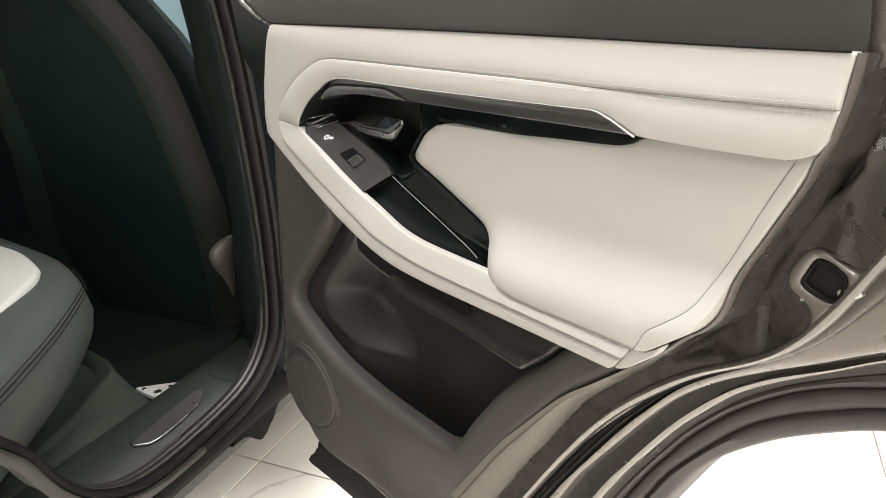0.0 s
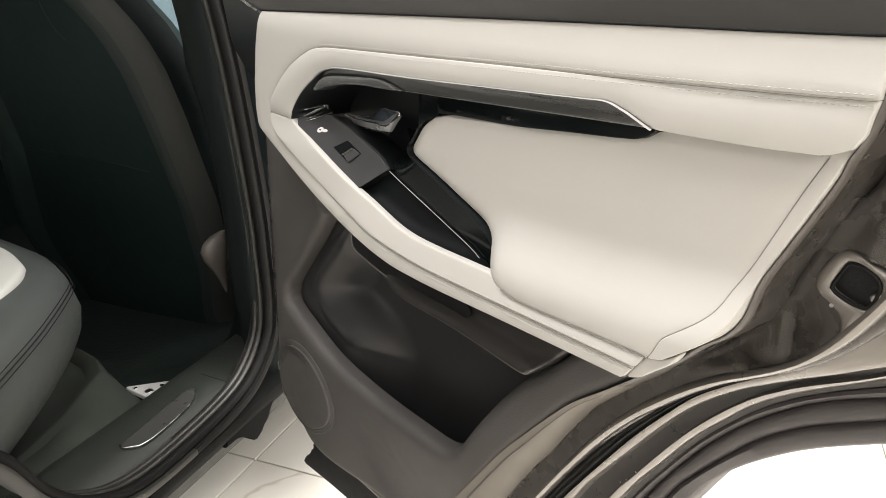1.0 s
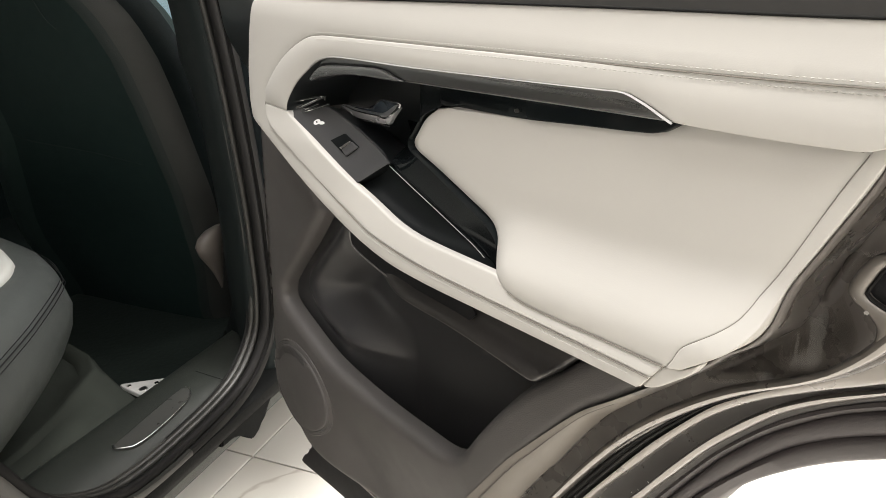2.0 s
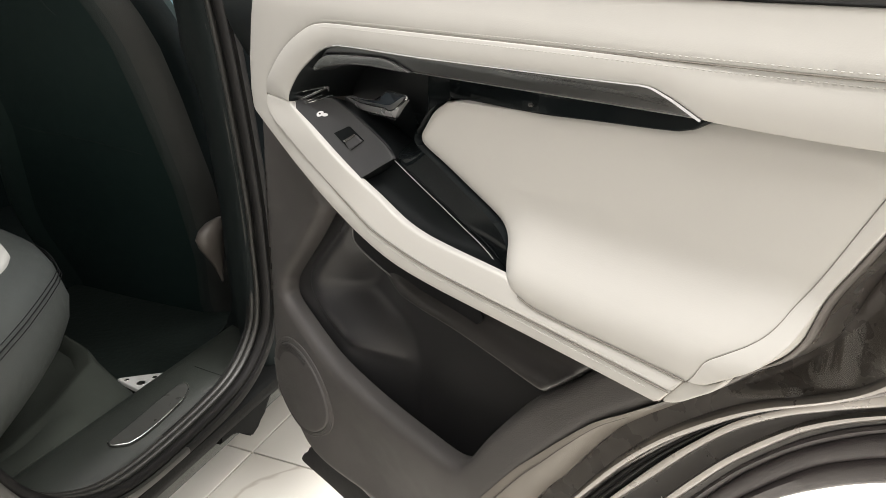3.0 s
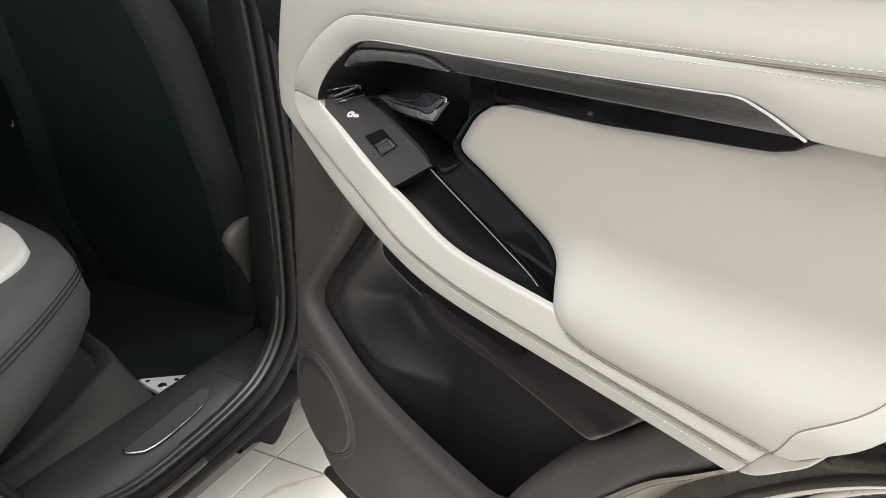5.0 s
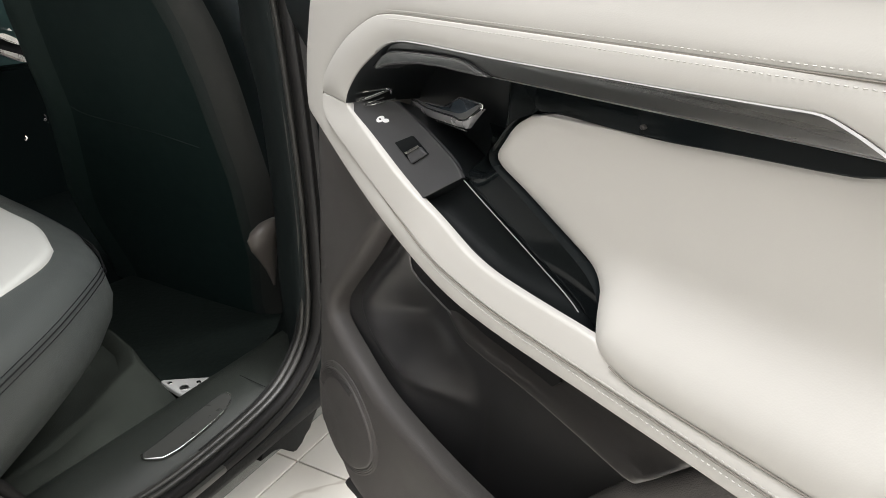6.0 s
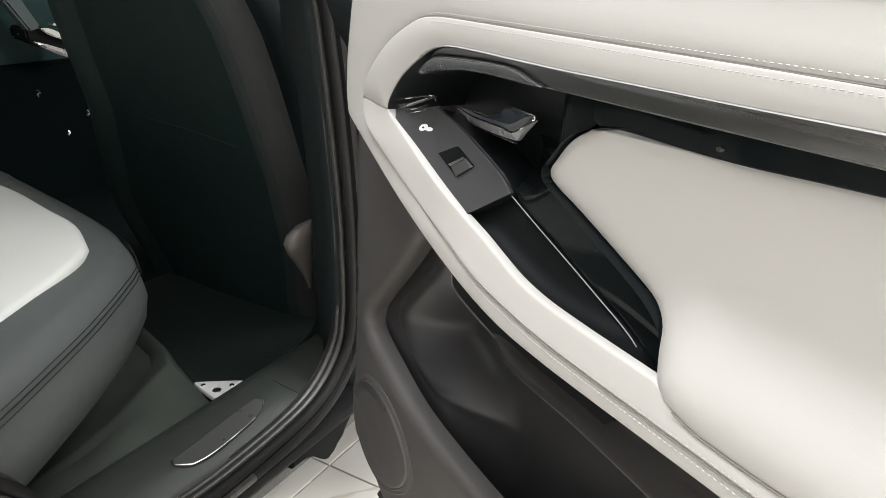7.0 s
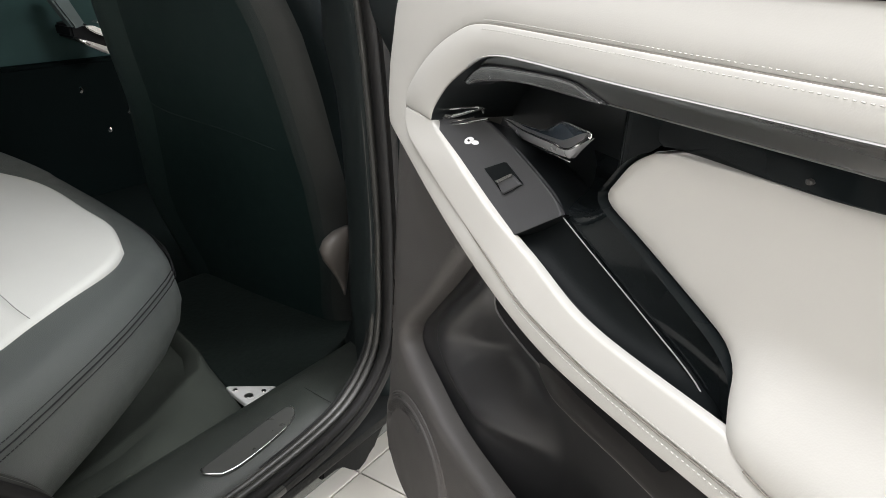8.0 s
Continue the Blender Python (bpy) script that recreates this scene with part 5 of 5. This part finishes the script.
edge_path = [(0.405, 0.64), (0.476, 0.747), (0.509, 0.7902), (0.538, 0.8276), (0.567, 0.862), (0.596, 0.888), (0.634, 0.922), (0.672, 0.957), (0.6945, 0.9816), (0.708, 0.9931), (0.7166, 1.0032), (0.7226, 1.0144), (0.7251, 1.0231), (0.7308, 1.0452), (0.7437, 1.0728), (0.7559, 1.0987), (0.7645, 1.1173), (0.7717, 1.1345), (0.781, 1.15), (0.788, 1.178), (0.791, 1.21)]
c_t0 = even(edge_path)
t_t = np.gradient(c_t0, axis=0)
t_t /= np.linalg.norm(t_t, axis=1)[:, None]
c_t1 = c_t0 + np.stack([t_t[:, 1], -t_t[:, 0]], 1) * np.interp(c_t0[:, 1:2], [0.60, 0.66, 0.78, 0.83, 0.89, 0.94], [0.030, 0.027, 0.020, 0.013, 0.0060, 0.0040])
def edge_rows(prof, keep):
    out = []
    for f0, lo, f1, hi in prof:
        k = sstep((c_t0[:, 1:2] - 0.915) / 0.05)
        q = c_t0 + (c_t1 - c_t0) * (f0 + (f1 - f0) * k)
        out.append([D(x, z, lo + (hi - lo) * float(u[0]) - 0.0115 * float(sstep((z - 1.128) / 0.018))) for (x, z), u in zip(q[keep], k[keep])])
    return loft(out, close=False, cap0=False, cap1=False)


part("trim_backing", edge_rows(((1.0, 0.060, 0.55, 0.028), (1.01, 0.066, 0.8, 0.045), (1.02, 0.074, 1.02, 0.074)), slice(None)), SHADED_PAINT, door, "bronze metal behind the trim, coloured dark for shade")
seam_run = c_t0[c_t0[:, 1] < 0.89]
part("trim_seam", tube([D(x, z, 0.0345) for x, z in seam_run + np.array([0.0008, -0.0006])], np.linspace(0.0011, 0.0002, len(seam_run)), 6), SEAM, door, "dark joint")
RIM_PROF = ((-0.35, 0.034, -0.35, 0.0215), (-0.05, 0.035, -0.05, 0.0200), (0.35, 0.041, 0.2, 0.0205), (0.75, 0.050, 0.4, 0.024), (1.0, 0.060, 0.55, 0.030))
cut = int(np.argmax(c_t0[:, 1] > 0.905))
part("trim_edge", edge_rows(RIM_PROF, slice(cut, None)), TRIM_EDGE, door, "brown-grey rim of the door trim")
# same rim continued; the light on its downward face is in the colour
part("lower_band", edge_rows(RIM_PROF, slice(None, cut + 1)), LIT_RIM, door, "lower rim of the door trim, coloured beige for light on it")


FILM_FOLDS = [(0.7180, 1.033, 0.7200, 0.978, 0.0045, 0.0030), (0.7278, 1.036, 0.7295, 0.982, 0.0042, 0.0030), (0.7893, 1.150, 0.7805, 1.070, 0.0060, 0.0035), (0.7880, 1.136, 0.7767, 1.116, 0.0053, 0.0030),
              (0.7767, 1.116, 0.7455, 1.080, 0.0090, 0.0040), (0.7442, 1.075, 0.7790, 1.071, 0.0060, 0.0030), (0.7723, 1.100, 0.7816, 1.070, 0.0053, 0.0030), (0.770, 1.140, 0.800, 1.144, 0.0060, 0.0040), (0.6700, 0.937, 0.7000, 0.952, 0.0060, 0.0030)]


def film_o(x, z):
    p = np.stack([x, z], 1)
    o = np.full(len(p), 0.0640)
    for x0, z0, x1, z1, w, h in FILM_FOLDS:
        a, ab = np.array([x0, z0]), np.array([x1 - x0, z1 - z0])
        t = (p - a) @ ab / (ab @ ab)
        d = np.linalg.norm(p - a - np.clip(t, 0, 1)[:, None] * ab, axis=1)
        o = o - h * np.exp(-(d / w) ** 2)
    wave = np.array([noise.noise(Vector((a * 14, b * 9, 0.3))) for a, b in zip(x, z)])
    return o - 0.0012 * wave


film = spline([(0.655, 0.928), (0.700, 0.949), (0.738, 0.974), (0.758, 1.002), (0.752, 1.022), (0.744, 1.035), (0.746, 1.060), (0.765, 1.072), (0.795, 1.066), (0.822, 1.120), (0.832, 1.200), (0.798, 1.205), (0.788, 1.145), (0.762, 1.070), (0.722, 1.000), (0.690, 0.962)], 5)
part("protective_film", dpanel(film, film_o, r=0, back=0, step=0.0032), FILM, door, "wrinkled clear plastic film")

# latch
LATCH = spline([(0.7462, 1.0400), (0.7486, 1.0520), (0.7566, 1.0655), (0.766, 1.0695), (0.7764, 1.0672), (0.7871, 1.0618), (0.7971, 1.0600), (0.806, 1.074), (0.812, 1.072), (0.7917, 1.0377), (0.7800, 1.0199), (0.7760, 1.0080), (0.7690, 1.0060), (0.7671, 1.0203), (0.7587, 1.0285), (0.7505, 1.0330)], 6)
MOUTH = spline([(0.7584, 1.0413), (0.7605, 1.0480), (0.7655, 1.0600), (0.7690, 1.0617), (0.7754, 1.0607), (0.7863, 1.0547), (0.7872, 1.0442), (0.7833, 1.0351), (0.7754, 1.0342), (0.7649, 1.0371)], 5)
part("latch_plate", dpanel(LATCH, 0.059, r=0.005, back=0.012, step=0.004, holes=[MOUTH]), PAINT, door, "raised bronze latch pad")
part("latch_mouth", dpanel(MOUTH, 0.0648, r=0, back=0.003, step=0.006), BLACK_PLASTIC, door, "black latch opening")
part("latch_rim", tube([D(x, z, 0.0605) for x, z in resample(MOUTH, 0.004)], 0.0014, 6, True), RUBBER, door, "black rim of the latch opening")
part("latch_claw", dpanel(spline([(0.783, 1.044), (0.797, 1.048), (0.799, 1.043), (0.786, 1.039)], 4), 0.060, r=0.001, back=0.010, step=0.004), SATIN, door, "steel latch claw")
for x, z in ((0.7535, 1.037), (0.7610, 1.029)):
    part("latch_screw", dpanel([(x + 0.0017 * math.cos(k), z + 0.0017 * math.sin(k)) for k in np.linspace(0, 6.28, 10, endpoint=False)], 0.0580, r=0.0012, back=0.003, step=0.003), SATIN, door, "steel screw")

# window and its frame
glass_line = [(-0.085, 1.19), (0.0, 1.165), (0.30, 1.170), (0.60, 1.175), (0.787, 1.180), (0.785, 1.22), (0.775, 1.30), (0.72, 1.45), (0.60, 1.57), (0.30, 1.60), (-0.09, 1.60)]
part("window_pane", dpanel(glass_line, 0.030, r=0, back=0.004, step=0.06), GLASS_DARK, door, "dark privacy glass", smooth=False)
part("belt_seal", tube(line3([(0.046, 1.1905), (0.336, 1.1995), (0.569, 1.2055), (0.717, 1.2085), (0.788, 1.2105)], 0.006), 0.0010, 8), RUBBER, door, "black belt seal")
frame_r = [(0.790, 1.20), (0.783, 1.26), (0.772, 1.31), (0.72, 1.46), (0.60, 1.585), (0.30, 1.615), (-0.11, 1.615)]
part("window_frame", tube(line3(frame_r, 0.045), 0.014, 8), SHADED_PAINT, door, "bronze window frame, coloured dark for shade")
part("front_frame", tube(line3([(-0.110, 1.615), (-0.108, 1.23)], 0.040), 0.013, 8), BLACK_PLASTIC, door, "black window frame")

CORNER = [(-0.093, 1.242), (-0.084, 1.2163), (-0.062, 1.2053), (-0.036, 1.1948), (-0.008, 1.1875)]
part("window_corner", dpanel(run(CORNER) + [(0.02, 1.17), (0.005, 1.04), (-0.055, 1.04), (-0.085, 1.10), (-0.135, 1.25)], lambda x, z: 0.026 + 0.03 * sstep((1.15 - z) / 0.10), r=0.002, back=0.02, step=0.012), DARK_GLOSS, door, "satin black window corner")
# satin bar added in place of the bright line of light at this corner
part("corner_edge", tube(line3(CORNER, 0.0255), [0.0045] * 2 + list(np.linspace(0.0045, 0.0012, len(line3(CORNER, 0.0255)) - 2)), 8), SATIN, door, "satin bar added for the bright line at the window corner")

# cladding below the door
skirt = [(-0.10, 0.58), (-0.148, 0.388), (-0.162, 0.376), (-0.158, 0.366), (-0.171, 0.355), (-0.176, 0.342), (-0.192, 0.330), (-0.206, 0.307), (-0.10, 0.317), (0.36, 0.345), (0.44, 0.55), (0.3, 0.59)]
part("door_skirt", dpanel(skirt, 0.15, r=0.003, back=0.03, step=0.02), BLACK_PLASTIC, door, "black plastic lower door cladding")
part("door_hinge", block(-0.10, 0.135, 0.80, 0.10, 0.03, 0.06, 0.006), BLACK_PLASTIC, door, "black door hinge")
part("door_check", block(-0.165, 0.110, 0.548, 0.05, 0.010, 0.020, 0.003), SATIN, door, "steel door check strap")
OUTER = [(-0.13, 1.16), (-0.15, 0.9), (-0.16, 0.6), (-0.14, 0.45), (0.36, 0.45), (0.46, 0.58), (0.53, 0.70), (0.60, 0.80), (0.68, 0.88), (0.78, 0.95), (0.86, 1.02), (0.90, 1.10), (0.91, 1.21)]
part("outer_skin", dpanel([tuple(p) for p in spline(OUTER, 5, False)] + [(0.83, 1.19), (0.4, 1.160)], 0.155, r=0.01, back=0.012, step=0.04), PAINT, door, "bronze painted outer skin")

# ---- floor tiles ----
TILE, GAP = 0.80, 0.0045
tm = bpy.data.meshes.new("tile")
tb = block(0, 0, -0.010, TILE - GAP, TILE - GAP, 0.02, 0.0012, 1)
tb.to_mesh(tm)
tb.free()
tm.materials.append(MARBLE)
for i in range(-5, 6):
    for j in range(-5, 6):
        t = new("tile", tm)
        t.parent = floor
        t.location = (-0.465 + TILE * (i + 0.5), 0.53 + TILE * (j + 0.5), 0)
